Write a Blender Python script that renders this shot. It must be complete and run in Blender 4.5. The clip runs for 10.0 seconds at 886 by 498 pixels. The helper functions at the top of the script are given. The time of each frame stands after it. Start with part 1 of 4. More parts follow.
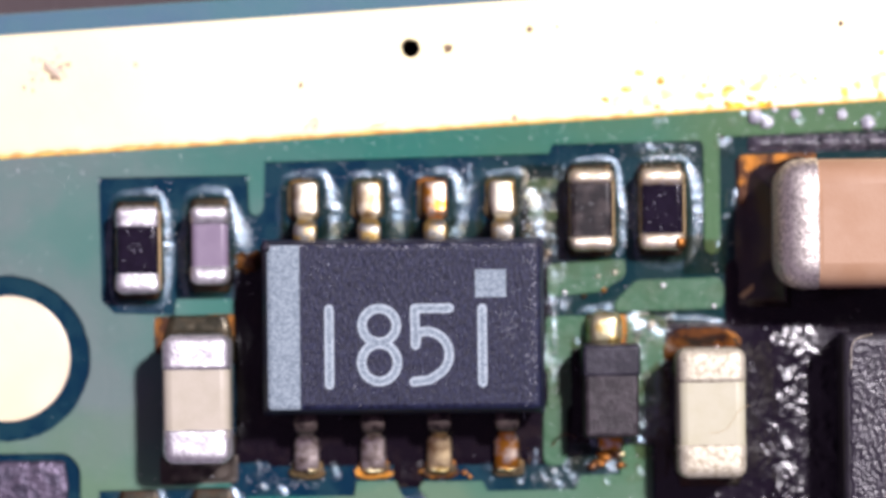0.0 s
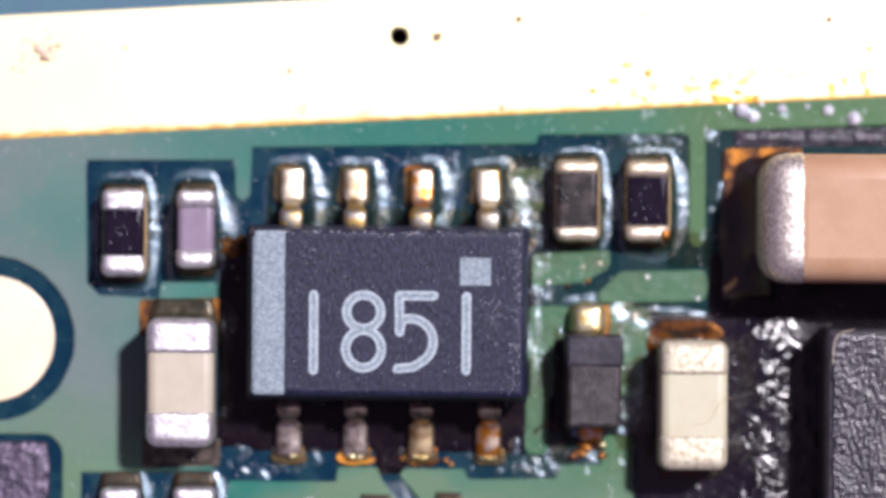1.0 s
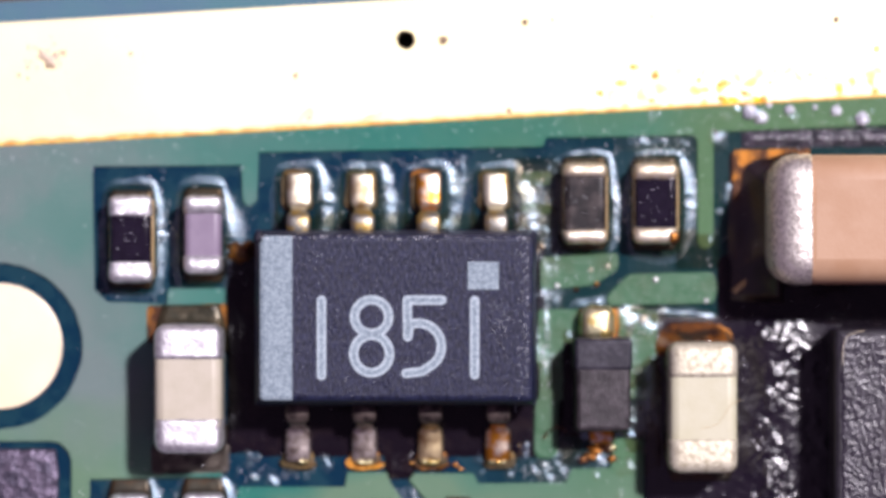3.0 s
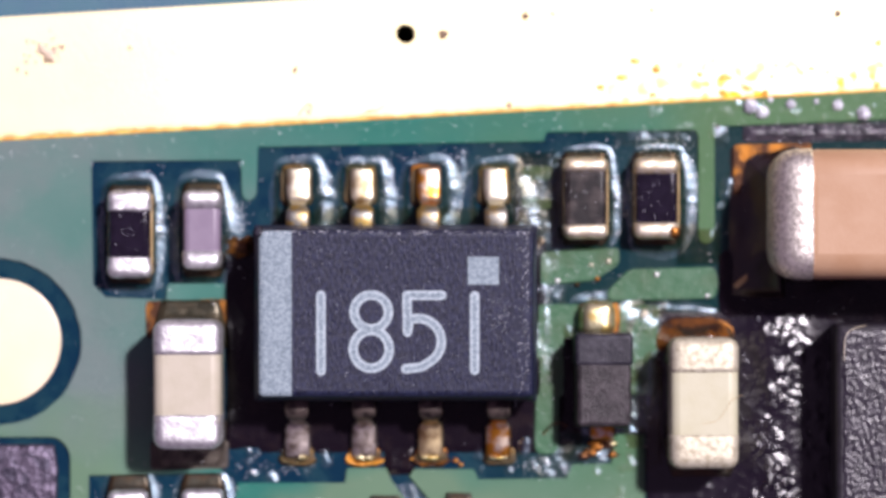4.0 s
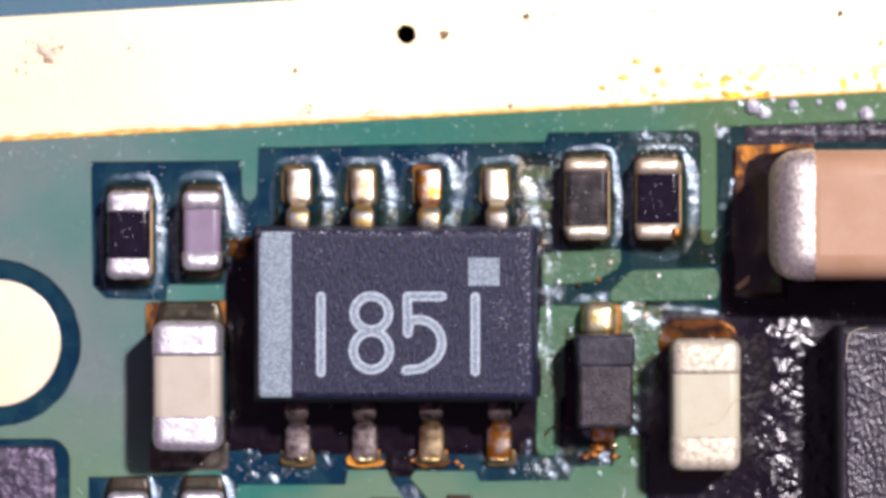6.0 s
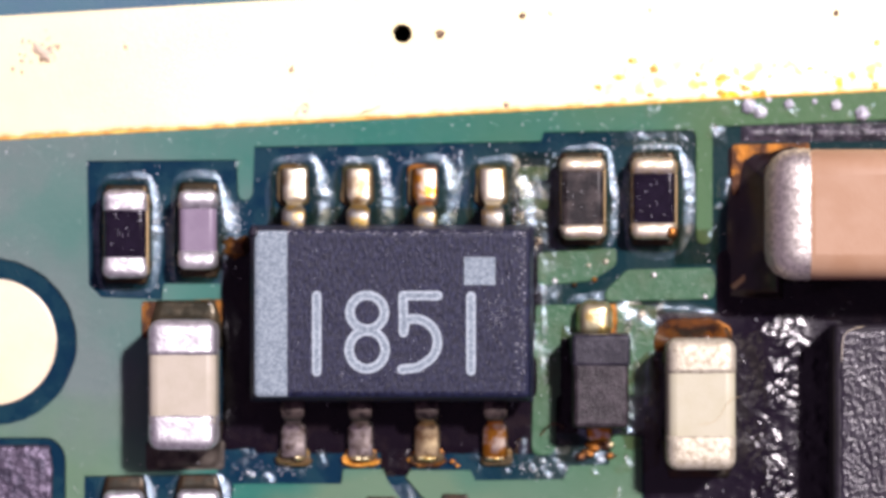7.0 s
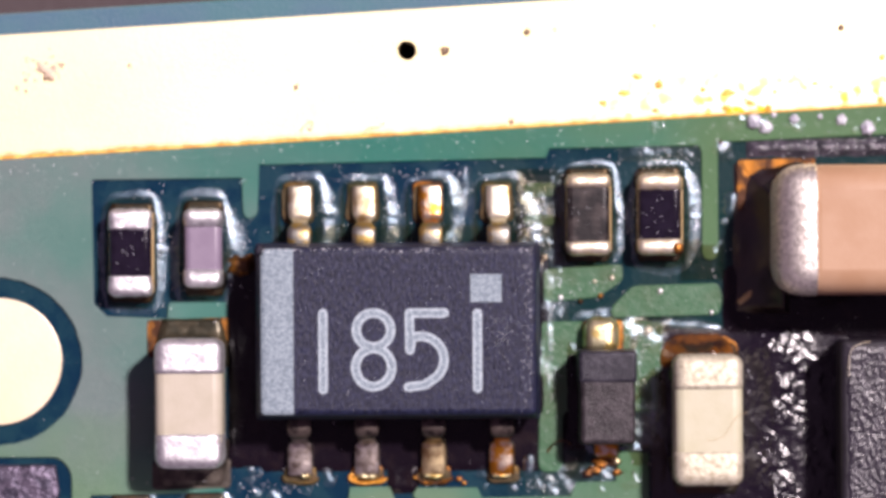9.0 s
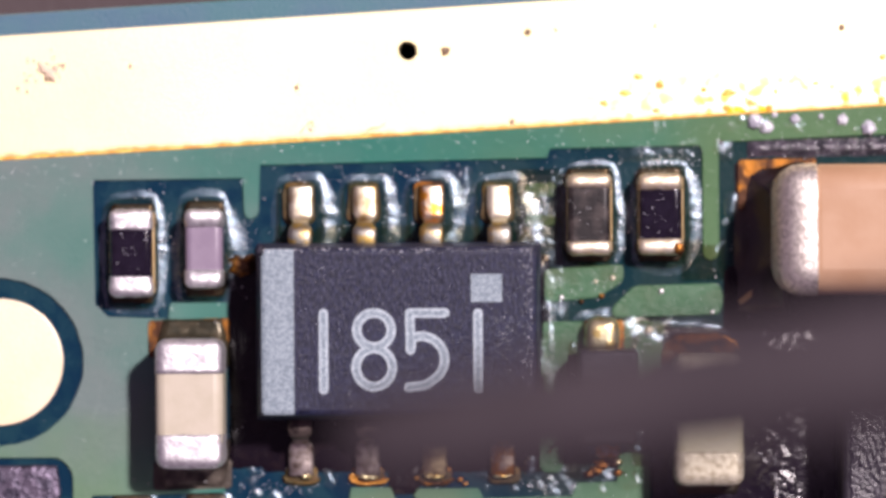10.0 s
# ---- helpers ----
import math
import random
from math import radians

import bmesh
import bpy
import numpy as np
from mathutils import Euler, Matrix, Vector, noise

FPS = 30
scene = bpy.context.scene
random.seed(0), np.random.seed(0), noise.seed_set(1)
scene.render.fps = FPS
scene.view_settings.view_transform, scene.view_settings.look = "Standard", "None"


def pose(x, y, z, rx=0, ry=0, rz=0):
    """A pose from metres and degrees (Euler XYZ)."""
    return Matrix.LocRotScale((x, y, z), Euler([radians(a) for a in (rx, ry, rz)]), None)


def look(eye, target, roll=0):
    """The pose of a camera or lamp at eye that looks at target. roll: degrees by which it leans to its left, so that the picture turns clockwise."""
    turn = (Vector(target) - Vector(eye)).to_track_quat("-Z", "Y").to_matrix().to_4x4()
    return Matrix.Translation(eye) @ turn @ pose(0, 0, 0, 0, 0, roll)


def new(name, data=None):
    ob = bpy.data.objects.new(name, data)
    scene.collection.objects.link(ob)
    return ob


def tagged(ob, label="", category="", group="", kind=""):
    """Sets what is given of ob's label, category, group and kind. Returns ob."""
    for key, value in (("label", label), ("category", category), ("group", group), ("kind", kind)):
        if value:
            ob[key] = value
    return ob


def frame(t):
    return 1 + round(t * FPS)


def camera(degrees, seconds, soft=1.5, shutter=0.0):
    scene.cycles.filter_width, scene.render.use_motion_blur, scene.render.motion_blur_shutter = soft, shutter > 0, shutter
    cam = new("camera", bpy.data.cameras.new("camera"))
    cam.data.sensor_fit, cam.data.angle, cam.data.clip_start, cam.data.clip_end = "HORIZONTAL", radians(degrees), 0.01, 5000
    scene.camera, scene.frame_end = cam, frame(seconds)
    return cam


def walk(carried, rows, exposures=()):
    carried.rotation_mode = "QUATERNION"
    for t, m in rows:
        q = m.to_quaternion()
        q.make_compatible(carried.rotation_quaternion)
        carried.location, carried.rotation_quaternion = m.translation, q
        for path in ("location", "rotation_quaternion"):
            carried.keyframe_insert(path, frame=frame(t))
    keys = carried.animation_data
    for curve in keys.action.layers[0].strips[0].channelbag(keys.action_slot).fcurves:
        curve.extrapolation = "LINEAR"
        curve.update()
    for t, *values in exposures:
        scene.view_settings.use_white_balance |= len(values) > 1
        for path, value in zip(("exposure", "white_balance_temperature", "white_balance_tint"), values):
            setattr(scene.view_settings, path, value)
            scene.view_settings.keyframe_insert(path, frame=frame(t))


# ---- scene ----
PATH = [
    (0, -0.1483, 0.0362, 60.2368, 0.0824, -0.0669, -0.5970),
    (0.1, -0.1741, 0.0054, 60.2732, 0.0856, -0.0886, -0.5010),
    (0.2, -0.2046, -0.0266, 60.3097, 0.0888, -0.1102, -0.4051),
    (0.3, -0.2184, -0.0644, 60.3461, 0.0920, -0.1319, -0.3091),
    (0.4, -0.2377, -0.1469, 60.3824, 0.0952, -0.1535, -0.2132),
    (0.5, -0.2532, -0.2397, 60.4188, 0.0984, -0.1751, -0.1172),
    (0.6, -0.2931, -0.2260, 60.4152, 0.1006, -0.2350, -0.0055),
    (0.7, -0.3461, -0.2058, 60.4116, 0.1028, -0.2949, 0.1063),
    (0.8, -0.3379, -0.1352, 60.4078, 0.1050, -0.3547, 0.2181),
    (0.9, -0.3632, -0.1095, 60.4041, 0.1072, -0.4146, 0.3298),
    (1, -0.4306, -0.1149, 60.4002, 0.1094, -0.4745, 0.4416),
    (1.1, -0.4157, -0.1410, 60.3976, 0.0946, -0.4189, 0.3883),
    (1.2, -0.3761, -0.1305, 60.3950, 0.0797, -0.3634, 0.3351),
    (1.5, -0.2079, -0.0874, 60.3867, 0.0351, -0.1969, 0.1754),
    (2, -0.2577, -0.1528, 60.5733, 0.0936, -0.2213, 0.0915),
    (2.3, -0.2618, -0.0828, 60.4346, 0.0703, -0.2334, 0.0360),
    (2.5, -0.2714, -0.0462, 60.3421, 0.0547, -0.2415, -0.0010),
    (2.7, -0.2407, -0.0157, 60.3007, 0.0430, -0.2169, -0.0046),
    (3.8, -0.0999, 0.0321, 60.0728, -0.0215, -0.0814, -0.0244),
    (4, -0.0695, 0.0282, 60.0313, -0.0332, -0.0568, -0.0280),
    (4.5, 0.0000, 0.0000, 60.0285, -0.0000, 0.0000, 0.0000),
    (4.8, 0.1895, 0.0291, 59.8528, -0.0065, 0.1758, -0.0365),
    (5, 0.2989, 0.0556, 59.7353, -0.0108, 0.2930, -0.0609),
    (5.5, 0.1895, -0.1300, 59.7895, 0.1269, 0.2014, -0.0365),
    (5.7, 0.2022, -0.1192, 59.7934, 0.1163, 0.2095, -0.0294),
    (6.8, 0.2674, -0.0640, 59.8147, 0.0578, 0.2544, 0.0100),
    (6.9, 0.2885, -0.0640, 59.8166, 0.0525, 0.2585, 0.0136),
    (7, 0.2959, -0.0531, 59.8186, 0.0472, 0.2626, 0.0172),
    (7.1, 0.2988, -0.1398, 59.8039, 0.1783, 0.2585, -0.0019),
    (7.2, 0.2549, -0.2710, 59.7890, 0.3094, 0.2544, -0.0211),
    (7.3, 0.2496, -0.3855, 59.7738, 0.4405, 0.2503, -0.0402),
    (7.4, 0.2443, -0.4944, 59.7582, 0.5717, 0.2462, -0.0594),
    (7.5, 0.2464, -0.5100, 59.7423, 0.7028, 0.2421, -0.0785),
    (7.6, 0.2361, -0.3129, 59.7390, 0.5731, 0.2293, -0.0977),
    (7.7, 0.2109, -0.2660, 59.7354, 0.4435, 0.2166, -0.1168),
    (7.8, 0.1970, -0.1527, 59.7315, 0.3138, 0.2038, -0.1359),
    (8, 0.1654, 0.1144, 59.7228, 0.0545, 0.1782, -0.1742),
    (8.1, 0.1774, 0.0848, 59.7318, 0.1442, 0.1857, -0.1710),
    (8.2, 0.1852, 0.0074, 59.7407, 0.2340, 0.1931, -0.1678),
    (8.3, 0.1872, -0.1308, 59.7494, 0.3237, 0.2006, -0.1647),
    (8.5, 0.2027, -0.3242, 59.7664, 0.5032, 0.2155, -0.1583),
    (8.7, 0.1372, -0.1212, 59.7545, 0.3300, 0.1542, -0.2108),
    (8.9, 0.0716, -0.0008, 59.7421, 0.1567, 0.0929, -0.2632),
    (9, 0.0317, 0.0896, 59.7356, 0.0701, 0.0623, -0.2895),
    (9.2, 0.1571, 0.0703, 59.7304, 0.0937, 0.1648, -0.2843),
    (9.3, 0.1998, 0.1186, 59.7277, 0.1055, 0.2161, -0.2817),
    (9.4, 0.2530, 0.0675, 59.7250, 0.1173, 0.2673, -0.2791),
    (9.5, 0.3022, 0.0612, 59.7222, 0.1291, 0.3186, -0.2765),
    (9.7, 0.3157, 0.0031, 59.7282, 0.1835, 0.3390, -0.3015),
    (9.8, 0.3369, -0.0091, 59.7312, 0.2107, 0.3493, -0.3140),
    (9.9, 0.3413, -0.0820, 59.7341, 0.2380, 0.3595, -0.3264),
    (10, 0.3422, -0.1134, 59.7371, 0.2652, 0.3698, -0.3389),
]
cam = camera(8.3, 10.0, soft=3.5)
walk(cam, [(t, pose(x * 0.001, y * 0.001, z * 0.001, rx, ry, rz)) for t, x, y, z, rx, ry, rz in PATH],
     exposures=[(0.0, 0.06, 6500, 11), (2.7, 0.05, 6500, 11.5), (4.5, 0.03, 6600, 12.5), (7.0, 0.04, 6750, 13.5), (7.6, 0.09, 7050, 15.5), (10.0, 0.07, 7050, 15.5)])
# a long macro lens with a shallow field
cam.data.dof.use_dof = True
cam.data.dof.focus_distance = 0.05912
cam.data.dof.aperture_fstop = 105.0

MM = 0.001

# ---- light: a dim room and one bench lamp, high over the board ----
world = bpy.data.worlds.new("room")
scene.world = world
world.use_nodes = True
wbg = world.node_tree.nodes["Background"]
wbg.inputs["Color"].default_value = (0.93, 0.63, 1.10, 1)
wbg.inputs["Strength"].default_value = 0.170

lamp = bpy.data.lights.new("bench_lamp", "SUN")
lamp.energy = 5.1
lamp.angle = radians(4)
lamp.color = (1.045, 0.975, 1.05)
lamp_ob = new("bench_lamp", lamp)
lamp_ob.matrix_world = look((0.036, 0.031, 0.085), (0, 0, 0))


# ---- materials ----
def mat(name, color, rough=0.5, metal=0.0, second=None, scale=8.0, mix=(0.4, 0.6), bump=0.0, bump_scale=40.0,
        coat=0.0, alpha=1.0, spec=0.5, detail=4.0, rough2=None, coarse=0.0, coarse_scale=6.0, stretch=(1, 1, 1)):
    """A surface of two colours that noise mixes, with fine relief; scales are per millimetre."""
    m = bpy.data.materials.new(name)
    m.use_nodes = True
    nt = m.node_tree
    b = nt.nodes["Principled BSDF"]
    tc = nt.nodes.new("ShaderNodeTexCoord")
    mp = nt.nodes.new("ShaderNodeMapping")
    mp.inputs["Scale"].default_value = [1000.0 * s for s in stretch]
    nt.links.new(tc.outputs["Object"], mp.inputs["Vector"])
    b.inputs["Base Color"].default_value = (*color, 1)
    b.inputs["Roughness"].default_value = rough
    b.inputs["Metallic"].default_value = metal
    b.inputs["Specular IOR Level"].default_value = spec
    b.inputs["Coat Weight"].default_value = coat
    b.inputs["Coat Roughness"].default_value = 0.12
    b.inputs["Alpha"].default_value = alpha
    if second is not None or rough2 is not None:
        n = nt.nodes.new("ShaderNodeTexNoise")
        n.inputs["Scale"].default_value = scale
        n.inputs["Detail"].default_value = detail
        nt.links.new(mp.outputs["Vector"], n.inputs["Vector"])
        r = nt.nodes.new("ShaderNodeMapRange")
        r.inputs["From Min"].default_value, r.inputs["From Max"].default_value = mix
        nt.links.new(n.outputs["Fac"], r.inputs["Value"])
        if second is not None:
            mx = nt.nodes.new("ShaderNodeMix")
            mx.data_type = "RGBA"
            mx.inputs["A"].default_value = (*color, 1)
            mx.inputs["B"].default_value = (*second, 1)
            nt.links.new(r.outputs["Result"], mx.inputs["Factor"])
            nt.links.new(mx.outputs["Result"], b.inputs["Base Color"])
        if rough2 is not None:
            r2 = nt.nodes.new("ShaderNodeMapRange")
            r2.inputs["To Min"].default_value, r2.inputs["To Max"].default_value = rough, rough2
            nt.links.new(r.outputs["Result"], r2.inputs["Value"])
            nt.links.new(r2.outputs["Result"], b.inputs["Roughness"])
    last = None
    for amount, sc in ((coarse, coarse_scale), (bump, bump_scale)):
        if amount:
            n = nt.nodes.new("ShaderNodeTexNoise")
            n.inputs["Scale"].default_value = sc
            n.inputs["Detail"].default_value = 3.0
            nt.links.new(mp.outputs["Vector"], n.inputs["Vector"])
            bp = nt.nodes.new("ShaderNodeBump")
            bp.inputs["Strength"].default_value = 1.0
            bp.inputs["Distance"].default_value = amount * MM
            nt.links.new(n.outputs["Fac"], bp.inputs["Height"])
            if last:
                nt.links.new(last.outputs["Normal"], bp.inputs["Normal"])
            last = bp
    if last:
        nt.links.new(last.outputs["Normal"], b.inputs["Normal"])
        nt.links.new(last.outputs["Normal"], b.inputs["Coat Normal"])
    return m


M_BASE = mat("bare_mask", (0.0006, 0.020, 0.045), 0.22, second=(0.001, 0.031, 0.050), scale=3, bump=0.003, bump_scale=26, rough2=0.32, spec=0.26)
M_POUR = mat("green_mask", (0.116, 0.166, 0.158), 0.38, second=(0.078, 0.168, 0.146), scale=1.0, spec=0.32, bump=0.0085, bump_scale=60, rough2=0.46, coarse=0.005, coarse_scale=6)


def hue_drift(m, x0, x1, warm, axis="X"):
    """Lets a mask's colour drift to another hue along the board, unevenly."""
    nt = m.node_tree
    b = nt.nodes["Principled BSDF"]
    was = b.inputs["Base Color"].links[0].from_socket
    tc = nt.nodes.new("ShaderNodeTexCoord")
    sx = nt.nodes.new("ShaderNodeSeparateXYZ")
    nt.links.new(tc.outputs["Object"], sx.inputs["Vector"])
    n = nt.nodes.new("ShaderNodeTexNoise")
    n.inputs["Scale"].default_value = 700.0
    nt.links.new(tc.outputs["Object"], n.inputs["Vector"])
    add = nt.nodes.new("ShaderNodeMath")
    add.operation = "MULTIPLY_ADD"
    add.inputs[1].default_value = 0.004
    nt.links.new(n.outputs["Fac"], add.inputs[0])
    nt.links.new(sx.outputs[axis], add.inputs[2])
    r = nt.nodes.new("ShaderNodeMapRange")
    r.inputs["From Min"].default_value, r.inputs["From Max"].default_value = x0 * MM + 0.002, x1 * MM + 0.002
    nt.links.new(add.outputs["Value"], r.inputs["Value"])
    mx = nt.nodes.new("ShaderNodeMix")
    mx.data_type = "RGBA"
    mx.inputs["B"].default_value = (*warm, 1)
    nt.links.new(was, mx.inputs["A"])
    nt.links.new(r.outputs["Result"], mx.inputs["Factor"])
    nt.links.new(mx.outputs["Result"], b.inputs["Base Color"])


hue_drift(M_BASE, 0.4, 1.6, (0.001, 0.023, 0.026))
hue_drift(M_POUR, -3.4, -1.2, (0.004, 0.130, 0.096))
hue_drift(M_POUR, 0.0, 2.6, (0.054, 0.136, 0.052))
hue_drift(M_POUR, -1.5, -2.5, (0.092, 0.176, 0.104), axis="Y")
M_GOLD = mat("gold_plate", (0.92, 0.79, 0.57), 0.45, 1.0, second=(0.90, 0.76, 0.52), scale=0.9, bump=0.002, bump_scale=50)
M_EDGE = mat("blue_mask", (0.050, 0.125, 0.185), 0.38, second=(0.040, 0.140, 0.170), scale=1.0, bump=0.005, bump_scale=42, rough2=0.5)


def stained_gold():
    """Gold plate whose lower edge is tarnished orange, with yellow stains towards one end."""
    m = mat("stained_gold", (0.95, 0.85, 0.56), 0.45, 1.0, second=(0.95, 0.84, 0.50), scale=0.45, mix=(0.40, 0.62), bump=0.002, bump_scale=50)
    nt = m.node_tree
    b = nt.nodes["Principled BSDF"]
    col = b.inputs["Base Color"].links[0].from_socket
    tc = nt.nodes.new("ShaderNodeTexCoord")

    def math_node(op, a, v=None):
        n = nt.nodes.new("ShaderNodeMath")
        n.operation, n.use_clamp = op, op == "MULTIPLY"
        nt.links.new(a, n.inputs[0])
        if hasattr(v, "links"):
            nt.links.new(v, n.inputs[1])
        elif v is not None:
            n.inputs[1].default_value = v
        return n.outputs[0]

    def along(vec, x0, x1):
        d = nt.nodes.new("ShaderNodeVectorMath")
        d.operation = "DOT_PRODUCT"
        d.inputs[1].default_value = vec
        nt.links.new(tc.outputs["Object"], d.inputs[0])
        r = nt.nodes.new("ShaderNodeMapRange")
        r.inputs["From Min"].default_value, r.inputs["From Max"].default_value = x0 * MM, x1 * MM
        nt.links.new(d.outputs["Value"], r.inputs["Value"])
        return r.outputs["Result"]

    def spots(scale, lo, hi, detail=4.0):
        n = nt.nodes.new("ShaderNodeTexNoise")
        n.inputs["Scale"].default_value = scale * 1000
        n.inputs["Detail"].default_value = detail
        nt.links.new(tc.outputs["Object"], n.inputs["Vector"])
        r = nt.nodes.new("ShaderNodeMapRange")
        r.inputs["From Min"].default_value, r.inputs["From Max"].default_value = lo, hi
        nt.links.new(n.outputs["Fac"], r.inputs["Value"])
        return r.outputs["Result"]

    up = (-0.0542, 1.0, 0.0)
    edge = math_node("MULTIPLY", along(up, 1.325 + 0.055, 1.325), spots(6, 0.35, 0.65))
    wide = math_node("MULTIPLY", along(up, 1.325 + 0.55, 1.325 + 0.05), along((1, 0, 0), 0.9, 2.6))
    yellow = math_node("MULTIPLY", wide, spots(7, 0.56, 0.64, 2.0))
    for fac, tint in ((yellow, (0.92, 0.50, 0.03, 1)), (edge, (0.80, 0.26, 0.03, 1))):
        mx = nt.nodes.new("ShaderNodeMix")
        mx.data_type = "RGBA"
        mx.inputs["B"].default_value = tint
        nt.links.new(col, mx.inputs["A"])
        nt.links.new(fac, mx.inputs["Factor"])
        col = mx.outputs["Result"]
    nt.links.new(col, b.inputs["Base Color"])
    return m


M_STRIP = stained_gold()
M_TIN = mat("tinned", (0.81, 0.81, 0.82), 0.52, 1.0, second=(0.52, 0.50, 0.53), scale=15, mix=(0.42, 0.66), bump=0.005, bump_scale=26, rough2=0.62, coarse=0.009, coarse_scale=9)
M_TINW = mat("warm_tinned", (0.86, 0.80, 0.66), 0.50, 1.0, second=(0.68, 0.59, 0.42), scale=14, bump=0.004, bump_scale=26, rough2=0.60)
M_SOLDER = mat("flux_coated_solder", (0.034, 0.030, 0.022), 0.36, 0.6, second=(0.060, 0.036, 0.018), scale=5, bump=0.006, bump_scale=12)
M_COPPER = mat("tarnished_copper", (0.42, 0.165, 0.025), 0.40, 0.75, second=(0.07, 0.03, 0.015), scale=5, mix=(0.38, 0.54), bump=0.004, bump_scale=20)
M_LEAD = mat("lead_metal", (0.90, 0.86, 0.68), 0.43, 1.0, second=(0.40, 0.28, 0.13), scale=5, mix=(0.46, 0.66), bump=0.003, bump_scale=40)
M_YELLOW = mat("pale_yellow_metal", (0.90, 0.83, 0.52), 0.40, 1.0, second=(0.74, 0.56, 0.20), scale=9, mix=(0.48, 0.64), bump=0.005, bump_scale=26)
M_RIM = mat("amber_green_pad_rim", (0.15, 0.090, 0.022), 0.40, 0.4, second=(0.035, 0.038, 0.014), scale=5, mix=(0.40, 0.60), bump=0.004, bump_scale=20)
M_OLIVE = mat("olive_solder", (0.030, 0.028, 0.016), 0.30, 0.5, second=(0.085, 0.068, 0.040), scale=5, mix=(0.46, 0.70), bump=0.006, bump_scale=12)
M_GREYP = mat("grey_solder", (0.10, 0.085, 0.068), 0.36, 0.5, second=(0.030, 0.024, 0.020), scale=5, mix=(0.44, 0.62), bump=0.006, bump_scale=14)
M_PADS = mat("brown_pad_solder", (0.070, 0.050, 0.020), 0.36, 0.4, second=(0.14, 0.075, 0.024), scale=6, mix=(0.5, 0.72), bump=0.005, bump_scale=16)
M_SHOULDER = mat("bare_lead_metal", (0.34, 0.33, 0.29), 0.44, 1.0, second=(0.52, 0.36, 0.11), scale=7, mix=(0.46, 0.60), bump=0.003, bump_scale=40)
M_LEADO = mat("stained_lead", (0.75, 0.62, 0.48), 0.34, 1.0, second=(0.62, 0.26, 0.03), scale=8, mix=(0.42, 0.56), bump=0.005, bump_scale=40)
M_MOULD = mat("black_moulding", (0.0045, 0.006, 0.021), 0.44, second=(0.017, 0.021, 0.053), scale=40, bump=0.012, bump_scale=70, stretch=(1, 0.34, 1), coarse=0.002, coarse_scale=14, spec=0.34)
M_DIODE = mat("worn_moulding", (0.014, 0.013, 0.022), 0.48, second=(0.045, 0.042, 0.056), scale=9, mix=(0.42, 0.66), bump=0.007, bump_scale=50, coarse=0.004, coarse_scale=9, spec=0.34)
M_DIODEB = mat("brownish_worn_moulding", (0.020, 0.016, 0.019), 0.46, second=(0.052, 0.043, 0.049), scale=9, mix=(0.42, 0.66), bump=0.008, bump_scale=46, coarse=0.005, coarse_scale=9, spec=0.36)
M_WORN = mat("worn_patch", (0.008, 0.007, 0.014), 0.6, second=(0.020, 0.018, 0.030), scale=30, spec=0.2)
M_LEADD = mat("dirty_lead", (0.54, 0.48, 0.44), 0.44, 0.95, second=(0.13, 0.095, 0.075), scale=11, mix=(0.40, 0.68), bump=0.004, bump_scale=34)
M_LEADW = mat("gilded_dirty_lead", (0.66, 0.53, 0.30), 0.42, 0.95, second=(0.24, 0.15, 0.075), scale=8, mix=(0.42, 0.62), bump=0.004, bump_scale=34)
M_CRESCENT = mat("glowing_amber_flux", (0.74, 0.34, 0.04), 0.34, 0.25, second=(0.40, 0.11, 0.02), scale=9, mix=(0.44, 0.64), bump=0.004, bump_scale=24, spec=0.7)
# the chip's shade on its lower lead shoulders, put into their colour
M_SHOULDER_SHADED = mat("shaded_shoulder", (0.11, 0.085, 0.075), 0.46, 0.6, second=(0.020, 0.014, 0.014), scale=8, mix=(0.44, 0.6), bump=0.004, bump_scale=30)
M_INK = mat("white_ink", (0.285, 0.355, 0.40), 0.55, second=(0.145, 0.195, 0.235), scale=44, bump=0.010, bump_scale=55)
M_INKB = mat("thick_white_ink", (0.45, 0.53, 0.58), 0.50, second=(0.29, 0.36, 0.41), scale=44, bump=0.010, bump_scale=55)
M_RES = mat("resistor_glaze", (0.006, 0.004, 0.010), 0.14, second=(0.010, 0.007, 0.016), scale=10, bump=0.0013, bump_scale=60, spec=0.5)
M_RESG = mat("dull_resistor_glaze", (0.010, 0.008, 0.009), 0.40, second=(0.055, 0.044, 0.042), scale=8, mix=(0.44, 0.66), bump=0.003, bump_scale=30, spec=0.3)
M_LILAC = mat("lilac_ceramic", (0.205, 0.160, 0.225), 0.4, second=(0.23, 0.185, 0.25), scale=5, bump=0.002)
M_BEIGE = mat("beige_ceramic", (0.43, 0.395, 0.30), 0.5, second=(0.47, 0.43, 0.34), scale=4, bump=0.002)
M_CREAM = mat("cream_ceramic", (0.490, 0.472, 0.322), 0.45, second=(0.52, 0.505, 0.365), scale=4, bump=0.002)
M_TAN = mat("tan_ceramic", (0.41, 0.240, 0.138), 0.48, second=(0.44, 0.270, 0.165), scale=3, bump=0.002)
M_CERAM = mat("alumina", (0.48, 0.33, 0.14), 0.5, second=(0.56, 0.44, 0.26), scale=6)


